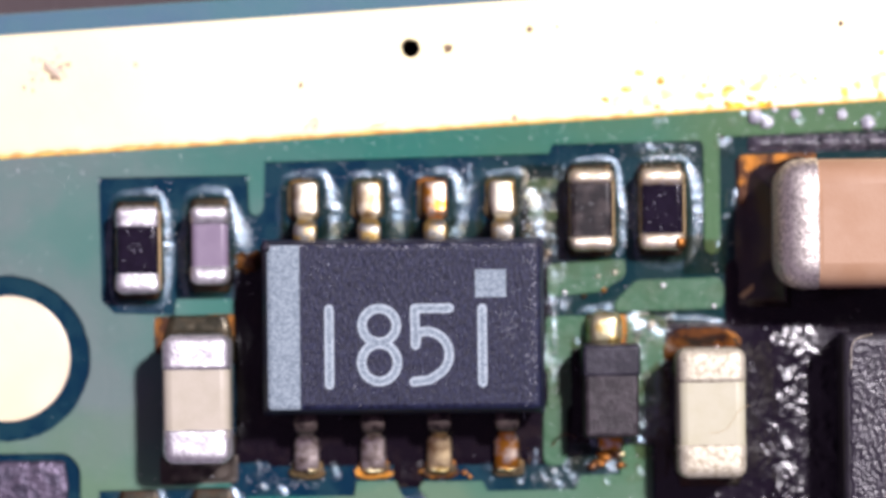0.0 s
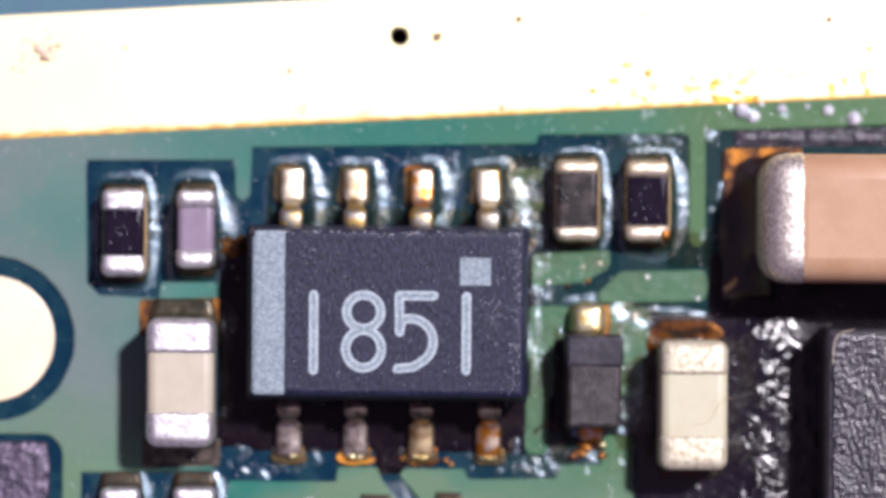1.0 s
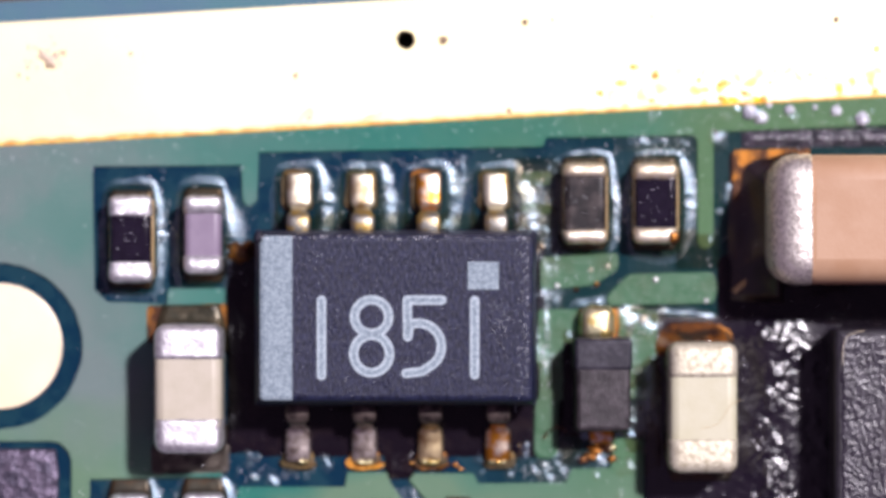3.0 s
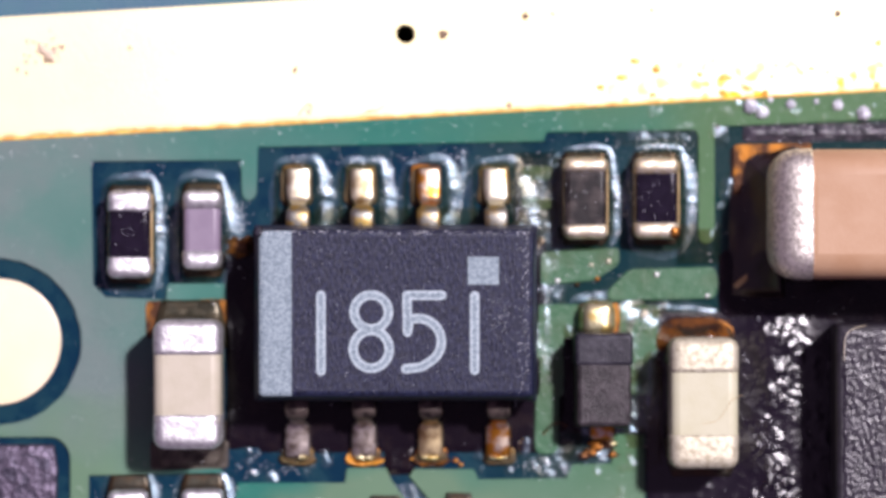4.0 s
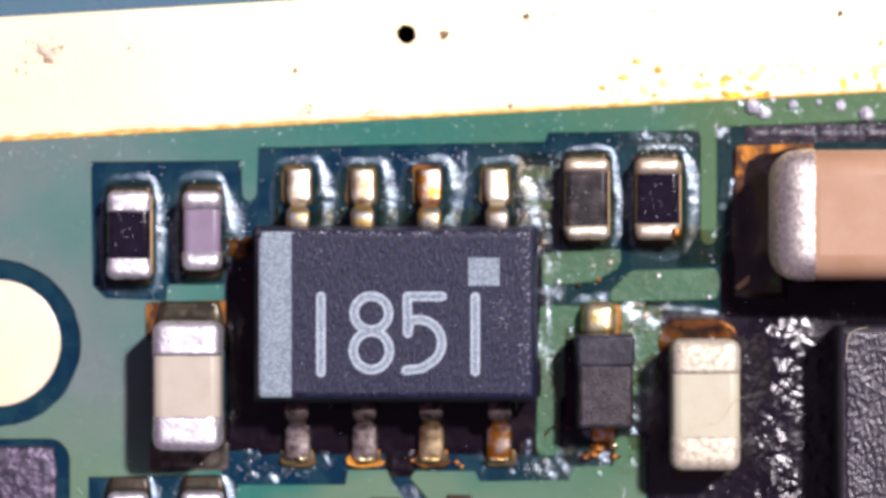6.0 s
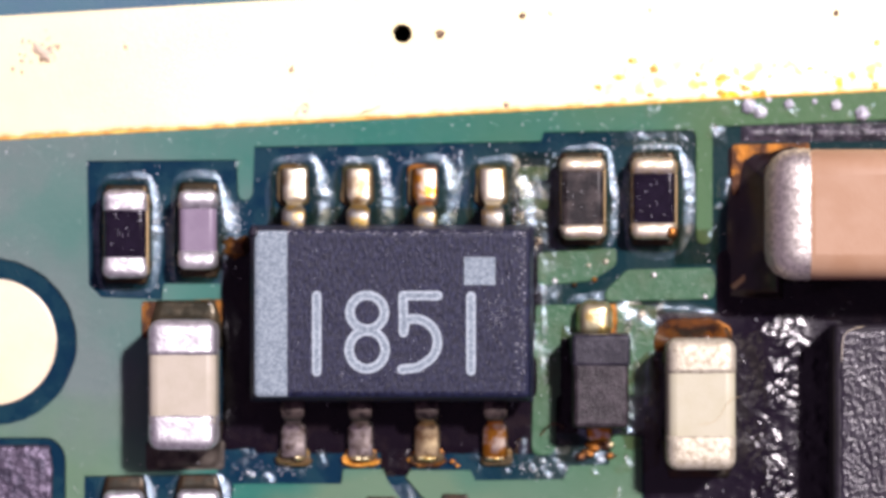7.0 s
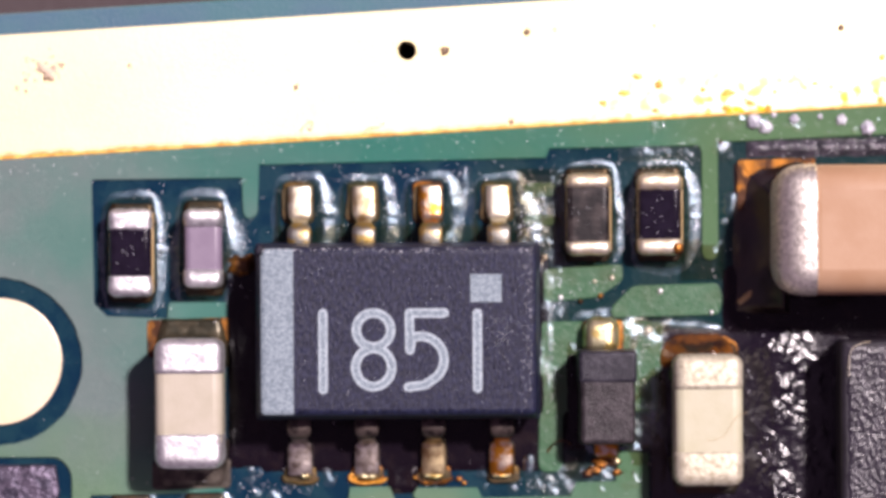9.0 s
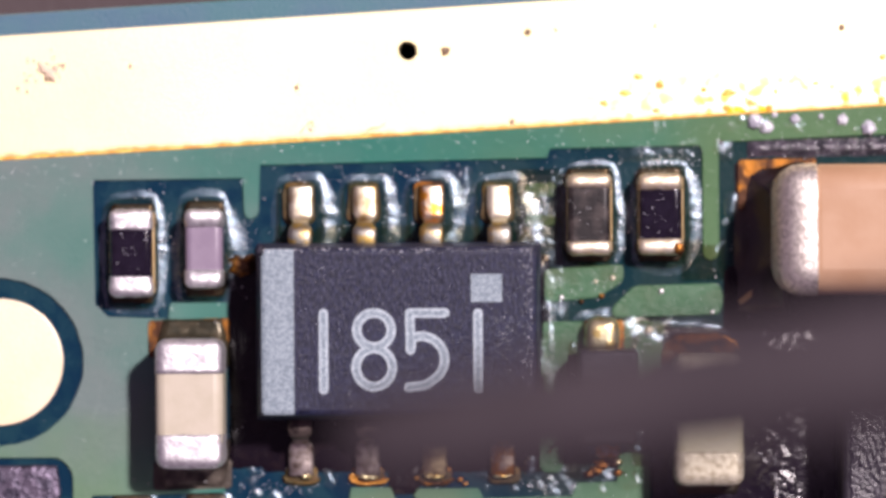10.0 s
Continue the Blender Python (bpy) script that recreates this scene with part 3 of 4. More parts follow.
# ---- chip resistors and capacitors ----
def two_pad(name, x0, x1, y0, y1, h, term, body_m, term_m, label, category, group="", lengthwise="y", bevel=0.07, proud=0.007, seed=0, sides=None, pad=0.14, fillets=None, ragged=0.006):
    """A two-terminal chip part; term is how far its metal ends reach along it."""
    cx, cy = (x0 + x1) / 2, (y0 + y1) / 2
    t = thing(name, cx, cy, 0.0, label, category, group)
    hx, hy = (x1 - x0) / 2, (y1 - y0) / 2
    z0 = 0.035
    p = proud
    if lengthwise == "y":
        part("body", boxed(-hx + p, hx - p, -hy + term * 0.5, hy - term * 0.5, z0 + p, h - p, bevel * 0.9, 3), body_m, t)
        ends = [(-hx, hx, hy - term, hy), (-hx, hx, -hy, -hy + term)]
        pads = [(-hx - 0.03, hx + 0.03, hy - term * 0.8, hy + pad), (-hx - 0.03, hx + 0.03, -hy - pad, -hy + term * 0.8)]
    else:
        part("body", boxed(-hx + term * 0.5, hx - term * 0.5, -hy + p, hy - p, z0 + p, h - p, bevel * 0.9, 3), body_m, t)
        ends = [(-hx, -hx + term, -hy, hy), (hx - term, hx, -hy, hy)]
        pads = [(-hx - pad, -hx + term * 0.8, -hy - 0.03, hy + 0.03), (hx - term * 0.8, hx + pad, -hy - 0.03, hy + 0.03)]
    if sides:
        part("substrate", boxed(-hx + 0.004, hx + 0.006, -hy + 0.04, hy - 0.04, z0, h * 0.78, 0.01), sides, t, "tan ceramic substrate")
    for i, (a, b, c, d) in enumerate(ends):
        bm = end_block(a, b, c, d, z0, h, bevel, (lengthwise + "-+"[i == 1]) if lengthwise == "y" else (lengthwise + "+-"[i == 1]))
        bmesh.ops.subdivide_edges(bm, edges=[e for e in bm.edges if e.calc_length() > 0.12], cuts=4, use_grid_fill=True)
        part("end_cap", rough_up(bm, ragged, 7 if ragged < 0.008 else 11, seed + i * 3.3), term_m, t, "tinned metal end cap")
    for i, (a, b, c, d) in enumerate(pads):
        out = 1 if (c + d + a + b) > 0 else -1
        bm = bmesh.new()
        r = bmesh.ops.create_grid(bm, x_segments=8, y_segments=8, size=0.5)
        for v in r["verts"]:
            u, w = v.co.x + 0.5, v.co.y + 0.5
            k = w if lengthwise == "y" else u
            k = k if out > 0 else 1 - k
            edge = (w, u)[lengthwise == "y"]
            z = 0.02 + (h * 0.55) * max(0.0, 1 - k * 1.25) ** 2 * (1 - (2 * edge - 1) ** 4 * 0.6)
            pinch = 1 - 0.22 * k * k
            if lengthwise == "y":
                v.co = Vector((a + (b - a) * (0.5 + (u - 0.5) * pinch), c + (d - c) * w, z))
            else:
                v.co = Vector((a + (b - a) * u, c + (d - c) * (0.5 + (w - 0.5) * pinch), z))
        g = bmesh.ops.extrude_face_region(bm, geom=bm.faces[:])
        for v in [q for q in g["geom"] if isinstance(q, bmesh.types.BMVert)]:
            v.co.z = -0.028
        bmesh.ops.recalc_face_normals(bm, faces=bm.faces)
        part("solder_fillet", rough_up(bm, 0.006, 4, seed + i), (fillets or (M_SOLDER, M_SOLDER))[i], t, "flux-coated solder fillet")
    return t


two_pad("chip_resistor", -3.292, -2.861, -0.287, 0.569, 0.35, 0.2, M_RES, M_TIN, "glossy black chip resistor with bright tinned ends", "resistor", "small chip parts", sides=M_CERAM, pad=0.055, seed=1, ragged=0.010)
two_pad("chip_capacitor", -2.554, -2.179, -0.204, 0.568, 0.42, 0.178, M_LILAC, M_TIN, "small lilac ceramic capacitor with tinned ends", "capacitor", "small chip parts", seed=2, pad=0.08)
two_pad("chip_resistor", 1.165, 1.602, 0.094, 0.889, 0.35, 0.133, M_RESG, M_TINW, "dull grey chip resistor in shiny flux", "resistor", "small chip parts", sides=M_CERAM, pad=0.055, seed=3, ragged=0.012)
two_pad("chip_resistor", 1.861, 2.298, 0.094, 0.889, 0.35, 0.156, M_RES, M_TINW, "glossy black chip resistor with an orange-stained end", "resistor", "small chip parts", sides=M_CERAM, pad=0.055, seed=4, ragged=0.012)
two_pad("chip_capacitor", -2.828, -2.164, -1.951, -0.696, 0.82, 0.333, M_BEIGE, M_TIN, "beige ceramic capacitor with wide silver ends", "capacitor", "medium capacitors", bevel=0.105, proud=0.004, seed=5, pad=0.19, fillets=(M_OLIVE, M_GREYP))
two_pad("chip_capacitor", 2.192, 2.86, -2.143, -0.871, 0.82, 0.333, M_CREAM, M_TINC, "cream ceramic capacitor with pale gold ends", "capacitor", "medium capacitors", bevel=0.105, proud=0.004, seed=6, pad=0.10)
two_pad("chip_capacitor", 3.155, 5.173, -0.305, 0.963, 1.25, 0.406, M_TAN, M_FROST, "large tan ceramic capacitor with a frosted silver end", "capacitor", lengthwise="x", bevel=0.27, seed=7, pad=0.12, fillets=(M_PITCH, M_PITCH))
two_pad("chip_capacitor", -3.288, -2.902, -3.139, -2.367, 0.42, 0.189, M_LILAC, M_TIN, "small ceramic capacitor at the lower mask gap", "capacitor", "small chip parts", seed=8)
two_pad("chip_capacitor", -2.571, -2.163, -3.139, -2.356, 0.42, 0.189, M_LILAC, M_TIN, "small ceramic capacitor with bright wet solder", "capacitor", "small chip parts", seed=9)

two_pad("chip_resistor", 0.017, 0.265, -3.143, -2.463, 0.35, 0.222, M_LILAC, M_COPPER, "narrow chip part with a pinkish copper end", "resistor", seed=11, pad=0.06)
two_pad("chip_resistor", -0.729, -0.431, -3.198, -2.508, 0.35, 0.2, M_RESG, M_TINW, "small chip part with a pale orange end", "resistor", seed=12, pad=0.08)


# ---- the eight-lead chip ----
def small_outline_chip():
    x0, x1, y0, y1, h = -1.796, 0.849, -1.451, 0.192, 0.85
    cx, cy = (x0 + x1) / 2, (y0 + y1) / 2
    hx, hy = (x1 - x0) / 2, (y1 - y0) / 2
    t = thing("marked_chip", cx, cy, 0.0, "black eight-lead chip with worn white marking", "chip")
    bm = bmesh.new()
    block(bm, -hx - 0.06, hx + 0.06, -hy - 0.04, hy + 0.04, 0.45, h, 0.062, 5, draft=0.05)
    body = part("body", bm, M_MOULD, t)
    bm = boxed(-hx - 0.06, hx + 0.06, -hy - 0.04, hy + 0.04, -0.45, -0.08, 0.02, 2, draft=0.05)
    bmesh.ops.scale(bm, vec=(1, 1, -1), verts=bm.verts)
    bmesh.ops.reverse_faces(bm, faces=bm.faces)
    part("lower_body", bm, M_MOULD, t)
    z0, z1 = h - 0.002, h + 0.005

    def loc(pts):
        return [(x - cx, y - cy) for x, y in pts]
    # the stripe is a coat of ink that runs over the rounded rim
    bm = block(bmesh.new(), -hx - 0.064, hx + 0.064, -hy - 0.044, hy + 0.044, 0.45, h + 0.005, 0.064, 5, draft=0.05)
    bmesh.ops.bisect_plane(bm, geom=bm.verts[:] + bm.edges[:] + bm.faces[:], plane_co=(-1.479 - cx, 0, 0), plane_no=(1, 0, 0), clear_outer=True)
    bmesh.ops.bisect_plane(bm, geom=bm.verts[:] + bm.edges[:] + bm.faces[:], plane_co=(0, 0, h - 0.016), plane_no=(0, 0, -1), clear_outer=True)
    part("stripe", bm, M_INK, body, "white polarity stripe")
    w = 0.090

    def digit(label, lines=(), rings=()):
        """Ink stands thicker along both edges of each printed stroke."""
        bm = bmesh.new()
        for wide, lift in ((w, 0.0), (w * 0.46, 0.0022)):
            for k, (rcx, rcy, rx, ry) in enumerate(rings):
                ring_stroke(bm, rcx - cx, rcy - cy, rx, ry, wide, z0, z1 + lift + 0.0006 * k)
            for k, pts in enumerate(lines):
                stroke(bm, loc(pts), wide, z0, z1 + lift + 0.0006 * k)
            if not lift:
                first = len(bm.faces)
        bm.faces.ensure_lookup_table()
        for f in bm.faces[first:]:
            f.material_index = 1
        ob = part("digit", bm, M_INKB, body, label, smooth=False)
        ob.data.materials.append(M_INK)

    digit("white printed digit 1", [[(-1.194, -1.188), (-1.194, -0.98), (-1.194, -0.652), (-1.194, -0.455)]])
    digit("white printed digit 8", rings=((-0.707, -0.616, 0.167, 0.164), (-0.707, -0.978, 0.175, 0.183)))
    digit("white printed digit 5", [[(-0.022, -0.455), (-0.361, -0.455)], [(-0.361, -0.466), (-0.356, -0.652), (-0.356, -0.805)],
                                    [(-0.356, -0.811)] + arc(-0.252, -0.904, 0.225, 0.225, 112, -54, 20) + [(-0.219, -1.15), (-0.372, -1.167)]])
    digit("white printed digit 1", [[(0.296, -1.183), (0.296, -0.98), (0.296, -0.652), (0.296, -0.46)]])
    bm = boxed(0.23 - cx, 0.531 - cx, -0.351 - cy, -0.082 - cy, z0, z1 + 0.0008, 0)
    part("square_mark", bm, M_INK, body, "white printed square")
    # gull-wing leads, crowned across
    CROWN = ((-1.0, -0.09), (-1.0, -0.028), (-0.86, -0.010), (-0.5, -0.001), (0.0, 0.002), (0.6, 0.001), (0.88, -0.008), (1.0, -0.026), (1.0, -0.09))
    prof = [(0.0, 0.470), (0.11, 0.475), (0.165, 0.462), (0.20, 0.425), (0.222, 0.34), (0.25, 0.17), (0.275, 0.128), (0.32, 0.115), (0.45, 0.10), (0.58, 0.09)]
    wid = [0.225, 0.235, 0.225, 0.185, 0.15, 0.165, 0.225, 0.240, 0.245, 0.235]
    for side in (1, -1):
        for i, u in enumerate(((-1.428, -0.8, -0.15, 0.511), (-1.439, -0.783, -0.133, 0.533))[side < 0]):
            def strip(k0, k1):
                bm = bmesh.new()
                rows = []
                for (d, z), wd in list(zip(prof, wid))[k0:k1]:
                    y = side * (hy + 0.01 + d)
                    rows.append([bm.verts.new((u - cx + s * wd / 2, y, z + dz)) for s, dz in CROWN])
                k = len(CROWN)
                for a, b in zip(rows, rows[1:]):
                    for j in range(k):
                        bm.faces.new((a[j], a[(j + 1) % k], b[(j + 1) % k], b[j]))
                bm.faces.new(rows[0])
                bm.faces.new(rows[-1][::-1])
                bmesh.ops.recalc_face_normals(bm, faces=bm.faces)
                bmesh.ops.bevel(bm, geom=[e for e in bm.edges if len(e.link_faces) == 2 and e.calc_face_angle(0) > 0.9], offset=0.010, segments=2, profile=0.5, affect="EDGES")
                return bm
            bm = strip(4, len(prof))
            stained = (side > 0 and i == 2) or (side < 0 and i == 3)
            lead = part("lead", bm, M_LEADO if stained else (M_LEAD if side > 0 else (M_LEADW if i == 2 else M_LEADD)), t, "orange-stained metal lead" if stained else ("tinned metal lead" if side > 0 else "dull dirty tinned lead"))
            # lower shoulders get the shaded copy of the shoulder metal
            part("shoulder", strip(0, 5), M_SHOULDER if side > 0 else M_SHOULDER_SHADED, lead, "dull pale gold shoulder" if side > 0 else "shoulder coloured dark for the chip's shade")
    return t


small_outline_chip()

PAD_TOP, PAD_LOW = (0.828, 0.417), (-2.132, -1.955)
rnd = random.Random(12)
for (ya, yb), us in ((PAD_TOP, (-1.444, -0.817, -0.178, 0.494)), (PAD_LOW, (-1.439, -0.783, -0.122, 0.544))):
    for i, u in enumerate(us):
        lo, hi = min(ya, yb), max(ya, yb)
        hw = 0.150 if ya == PAD_TOP[0] else 0.158
        pad = plate("solder_pad", [rounded([(u - hw, lo), (u + hw, lo), (u + hw, hi), (u - hw, hi)], 0.067)], on_board(-0.032), on_board(0.006), M_COPPER if i == 2 or (ya == PAD_LOW[0] and i == 1) else M_RIM, board, "copper-edged solder pad", bevel=0.012)
        j = [rnd.uniform(-0.035, 0.012) for k in range(4)]
        ring = [(u - hw + 0.006 + j[0], lo + 0.01 - j[1]), (u + hw - 0.006 - j[2], lo + 0.012 - j[3]), (u + hw - 0.012 - j[1], hi - 0.02 + j[2]), (u - hw + 0.012 + j[3], hi - 0.03 + j[0])]
        plate("solder", [rounded(ring, 0.078)], on_board(0.0), on_board(0.014), M_PADS, board, "dark brown solder round a lead", bevel=0.005)


# bright toes where the solder has wetted the cut ends of the lower leads
for ua, ub, m in ((-1.43, -1.33, M_YELLOW), (-0.885, -0.685, M_YELLOW), (-0.235, -0.035, M_YELLOW), (0.435, 0.625, M_YELLOW)):
    part("solder_toe", bead(bmesh.new(), [(ua, -2.046), ((ua + ub) / 2, -2.054), (ub, -2.044)], 0.046, 0.036, z=on_board(0.066), seed=ua * 3, rough=0.3), m, board, "shiny gold solder at a lead's toe")
# amber flux drawn up round the pads below the toes
for u, m, thick in ((-1.439, M_RIM, 0.034), (-0.783, M_CRESCENT, 0.044), (-0.122, M_COPPER, 0.046)):
    pts = [(u - 0.178, -2.040), (u - 0.150, -2.095), (u - 0.08, -2.118), (u + 0.06, -2.120), (u + 0.150, -2.100), (u + 0.180, -2.065)]
    part("flux_crescent", bead(bmesh.new(), pts, thick, 0.03, z=on_board(0.006), seed=u * 5, rough=0.35), m, board, "amber flux round a solder pad")
for x, y, r in ((-0.935, -2.04, 0.022), (-0.905, -2.075, 0.028), (0.115, -2.085, 0.024), (0.165, -2.125, 0.020), (-0.315, -2.07, 0.016), (1.60, -1.86, 0.040), (1.66, -1.92, 0.034)):
    part("flux_crescent", blob(bmesh.new(), x, y, on_board(0.012), r, r * 0.8, r * 0.7, seed=x * 7, rough=0.5), M_CRESCENT if x < 1.63 else M_YELLOW, board, "amber flux bead")


# ---- the small two-lead diode ----
def diode():
    x0, x1, y0, y1, h = 1.262, 1.842, -1.742, -0.825, 0.6
    cx, cy = (x0 + x1) / 2, (y0 + y1) / 2
    hx, hy = (x1 - x0) / 2, (y1 - y0) / 2
    t = thing("diode", cx, cy, 0.0, "small dark grey moulded diode with two leads", "diode")
    ym = -1.161 - cy
    part("body", boxed(-hx + 0.012, hx - 0.002, -hy - 0.015, hy, 0.07, h - 0.016, 0.045, 3, draft=0.02), M_DIODEB, t)
    part("cathode_end", boxed(-hx, hx + 0.012, ym, hy + 0.005, 0.09, h, 0.04, 3, draft=0.015), M_DIODE, t, "raised dark band")
    part("lead", rough_up(boxed(1.335 - cx, 1.685 - cx, hy - 0.05, -0.505 - cy, 0.0, 0.26, 0.125, 6), 0.018, 6, 2.0), M_YELLOW, t, "shiny pale gold lead")
    part("lead", boxed(1.433 - cx, 1.678 - cx, -1.878 - cy, -hy + 0.05, 0.0, 0.12, 0.04, 3), M_LEADO, t, "orange-stained lead")


diode()
plate("solder_pad", [rounded([(1.322, -0.539), (1.728, -0.539), (1.728, -0.883), (1.322, -0.883)], 0.056)], on_board(0.0), on_board(0.02), M_COPPER, board, "copper solder pad")
for pts in ([(2.844, 1.017), (3.62, 1.04), (3.60, 0.93), (3.06, 0.93), (2.95, 0.80), (2.91, 0.52), (2.844, 0.52)], [(2.24, -0.70), (2.70, -0.69), (2.84, -0.78), (2.86, -0.99), (2.13, -0.99), (2.13, -0.82)], [(-2.933, -0.517), (-2.144, -0.494), (-2.144, -0.883), (-2.933, -0.883)],
            ):
    plate("solder_pad", [rounded(pts, 0.044)], on_board(-0.032), on_board(0.010), M_COPPER, board, "orange copper pad edge")
plate("solder_pad", [rounded([(-2.889, -1.883), (-2.12, -1.883), (-2.12, -2.165), (-2.889, -2.18)], 0.05)], on_board(-0.032), on_board(0.010), M_GREYP, board, "dull grey tinned pad edge")

def sheet(x0, x1, y0, y1, nx, ny, height):
    """An uneven sheet of dried stuff; height(x, y) is in millimetres, below the mask where there is none."""
    bm = bmesh.new()
    g = [[bm.verts.new((x0 + (x1 - x0) * i / nx, y0 + (y1 - y0) * j / ny, 0)) for j in range(ny + 1)] for i in range(nx + 1)]
    for row in g:
        for v in row:
            edge = min(v.co.x - x0, x1 - v.co.x, v.co.y - y0, y1 - v.co.y)
            v.co.z = -0.034 + (height(v.co.x, v.co.y) + 0.034) * min(1.0, max(0.0, edge / 0.08))
    for i in range(nx):
        for j in range(ny):
            bm.faces.new((g[i][j], g[i + 1][j], g[i + 1][j + 1], g[i][j + 1]))
    return bm


# ---- the large black part at the board's side ----
t = thing("black_inductor", 4.966, -2.132, 0.0, "large black part with a rough glossy top", "inductor")
bm = boxed(3.80 - 4.966, 6.117 - 4.966, -3.558 - -2.132, -0.729 - -2.132, -0.03, 0.79, 0.06, 3)
part("body", bm, M_CASE, t)


def rough_top(x, y):
    """The cast top: uneven, falling off at its rounded rim."""
    p = Vector((x, y, 0))
    rim = min(x + 1.155, 1.13 - x, y + 1.405, 1.395 - y) + 0.02 * noise.noise(p * 6)
    return 0.80 - 0.09 * max(0.0, 1 - rim / 0.09) ** 2 + 0.006 * noise.noise(p * 3) + 0.0060 * noise.noise(Vector((x * 26, y * 17, 2))) + 0.0045 * noise.noise(Vector((x * 40, y * 28, 5)))


bm = sheet(-1.165, 1.14, -1.416, 1.405, 190, 190, rough_top)
for v in bm.verts:
    v.co.z = rough_top(v.co.x, v.co.y)
part("top_coating", bm, M_BLOCK, t, "rough glossy black cast top")

# ---- black adhesive between the parts ----
def glue(x, y):
    p = Vector((x, y, 0))
    mid = 3.245 + 0.13 * noise.noise(p * 1.3 + Vector((3, 1, 0))) + 0.02 * (-1.439 - y)
    top = min(1.0, max(0.0, (-0.594 - y) / 0.4))
    ridge = math.exp(-((x - mid) / (0.23 if x < mid else 0.25)) ** 2) * (0.75 + 0.6 * noise.noise(p * 1.9 + Vector((7, 2, 0)))) * min(1.0, 0.3 + top)
    clump = 0.35 + 1.3 * max(0.0, 0.35 + noise.noise(p * 2.7 + Vector((1, 8, 2))))
    lumps = 0.9 * noise.noise(p * 4.5) + clump * (0.50 * noise.noise(p * 8) + 0.55 * noise.noise(p * 17) + 0.36 * noise.noise(p * 31))
    stray = 0.011 * max(0.0, noise.noise(p * 10 + Vector((4, 4, 4))) - 0.1) * top
    return -0.024 + 0.016 * top + 0.005 * noise.noise(p * 4) * top + stray + ridge * (0.075 + 0.046 * lumps)


tagged(part("black_adhesive", sheet(1.983, 3.978, -3.661, -0.594, 150, 230, glue), M_GLUE), "lumpy glossy black adhesive between the parts", "adhesive", kind="stuff")


def brown_pool(x, y):
    p = Vector((x, y, 0))
    rim = min(x - 2.85, 1.0 - y)
    near = min(1.0, max(0.0, (rim - 0.06 - 0.09 * noise.noise(p * 2.2)) / 0.40))
    low = min(1.0, max(0.0, (0.55 - y) / 0.3)) * 0.022
    return -0.012 + low + 0.34 * near ** 1.5 + 0.010 * noise.noise(p * 4) + 0.005 * noise.noise(p * 11)


tagged(part("burnt_flux", sheet(2.8, 3.36, -0.494, 1.0, 44, 100, brown_pool), M_PITCH), "dark brown burnt flux beside the large capacitor", "flux residue", kind="stuff")

def shade_flux(x, y):
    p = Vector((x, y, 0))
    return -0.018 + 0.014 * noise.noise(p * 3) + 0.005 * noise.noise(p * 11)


# shade beside and below the parts, laid down as dark sheets along with flux
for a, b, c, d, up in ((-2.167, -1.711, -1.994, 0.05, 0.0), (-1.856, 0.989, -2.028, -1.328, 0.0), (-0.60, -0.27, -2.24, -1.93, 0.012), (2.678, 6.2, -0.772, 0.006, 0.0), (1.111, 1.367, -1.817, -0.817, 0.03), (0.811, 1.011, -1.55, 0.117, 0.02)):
    tagged(part("shade_dark_flux", sheet(a, b, c, d, 30, 24, lambda x, y: shade_flux(x, y) + up), M_SHADE_FLUX), "near-black sheet of dark flux and painted shade between the parts", "flux residue", kind="stuff")

# ---- shiny flux residue round the joints ----
def skirt(x0, x1, y0, y1, reach, height, seed=0, n=96, m=18, power=1.8, slope=0.25):
    """A pool of residue that leans against a part and runs out round it."""
    bm = bmesh.new()
    cx, cy, hx, hy = (x0 + x1) / 2, (y0 + y1) / 2, (x1 - x0) / 2, (y1 - y0) / 2
    rows = []
    for i in range(n):
        a = 2 * math.pi * i / n
        c, q = math.cos(a), math.sin(a)
        k = 1.0 / max(abs(c) / hx, abs(q) / hy)
        ix, iy = c * k, q * k
        far = reach * (1 + 0.34 * noise.noise(Vector((c * 1.4, q * 1.4, seed))) + 0.16 * noise.noise(Vector((c * 5, q * 5, seed))))
        far *= 0.96 + 0.26 * c - 0.38 * max(q, 0.0) - 0.3 * max(-q, 0.0)
        # the outer rim is a rounded box round the part
        e = 3.4
        rx, ry = hx + far, hy + far
        kk = (abs(c * k / rx) ** e + abs(q * k / ry) ** e) ** (-1 / e)
        ox, oy = c * k * kk, q * k * kk
        hh = height * (1 + 0.25 * noise.noise(Vector((c * 2, q * 2, seed + 4))))
        row = []
        for j in range(m):
            t = j / (m - 1)
            x, y = ix + (ox - ix) * t - c * 0.02 * (1 - t), iy + (oy - iy) * t - q * 0.02 * (1 - t)
            z = -0.0308 + slope * far * (1 - t) ** 2.2 + (hh + 0.0308 - slope * far) * max(0.0, 1 - t / 0.35) ** power
            z += 0.005 * noise.noise(Vector((x * 7, y * 7, seed))) * (1 - t)
            row.append(bm.verts.new((cx + x, cy + y, z)))
        rows.append(row)
    for i in range(n):
        a, b = rows[i], rows[(i + 1) % n]
        for j in range(m - 1):
            bm.faces.new((a[j], a[j + 1], b[j + 1], b[j]))
    bmesh.ops.recalc_face_normals(bm, faces=bm.faces)
    return bm


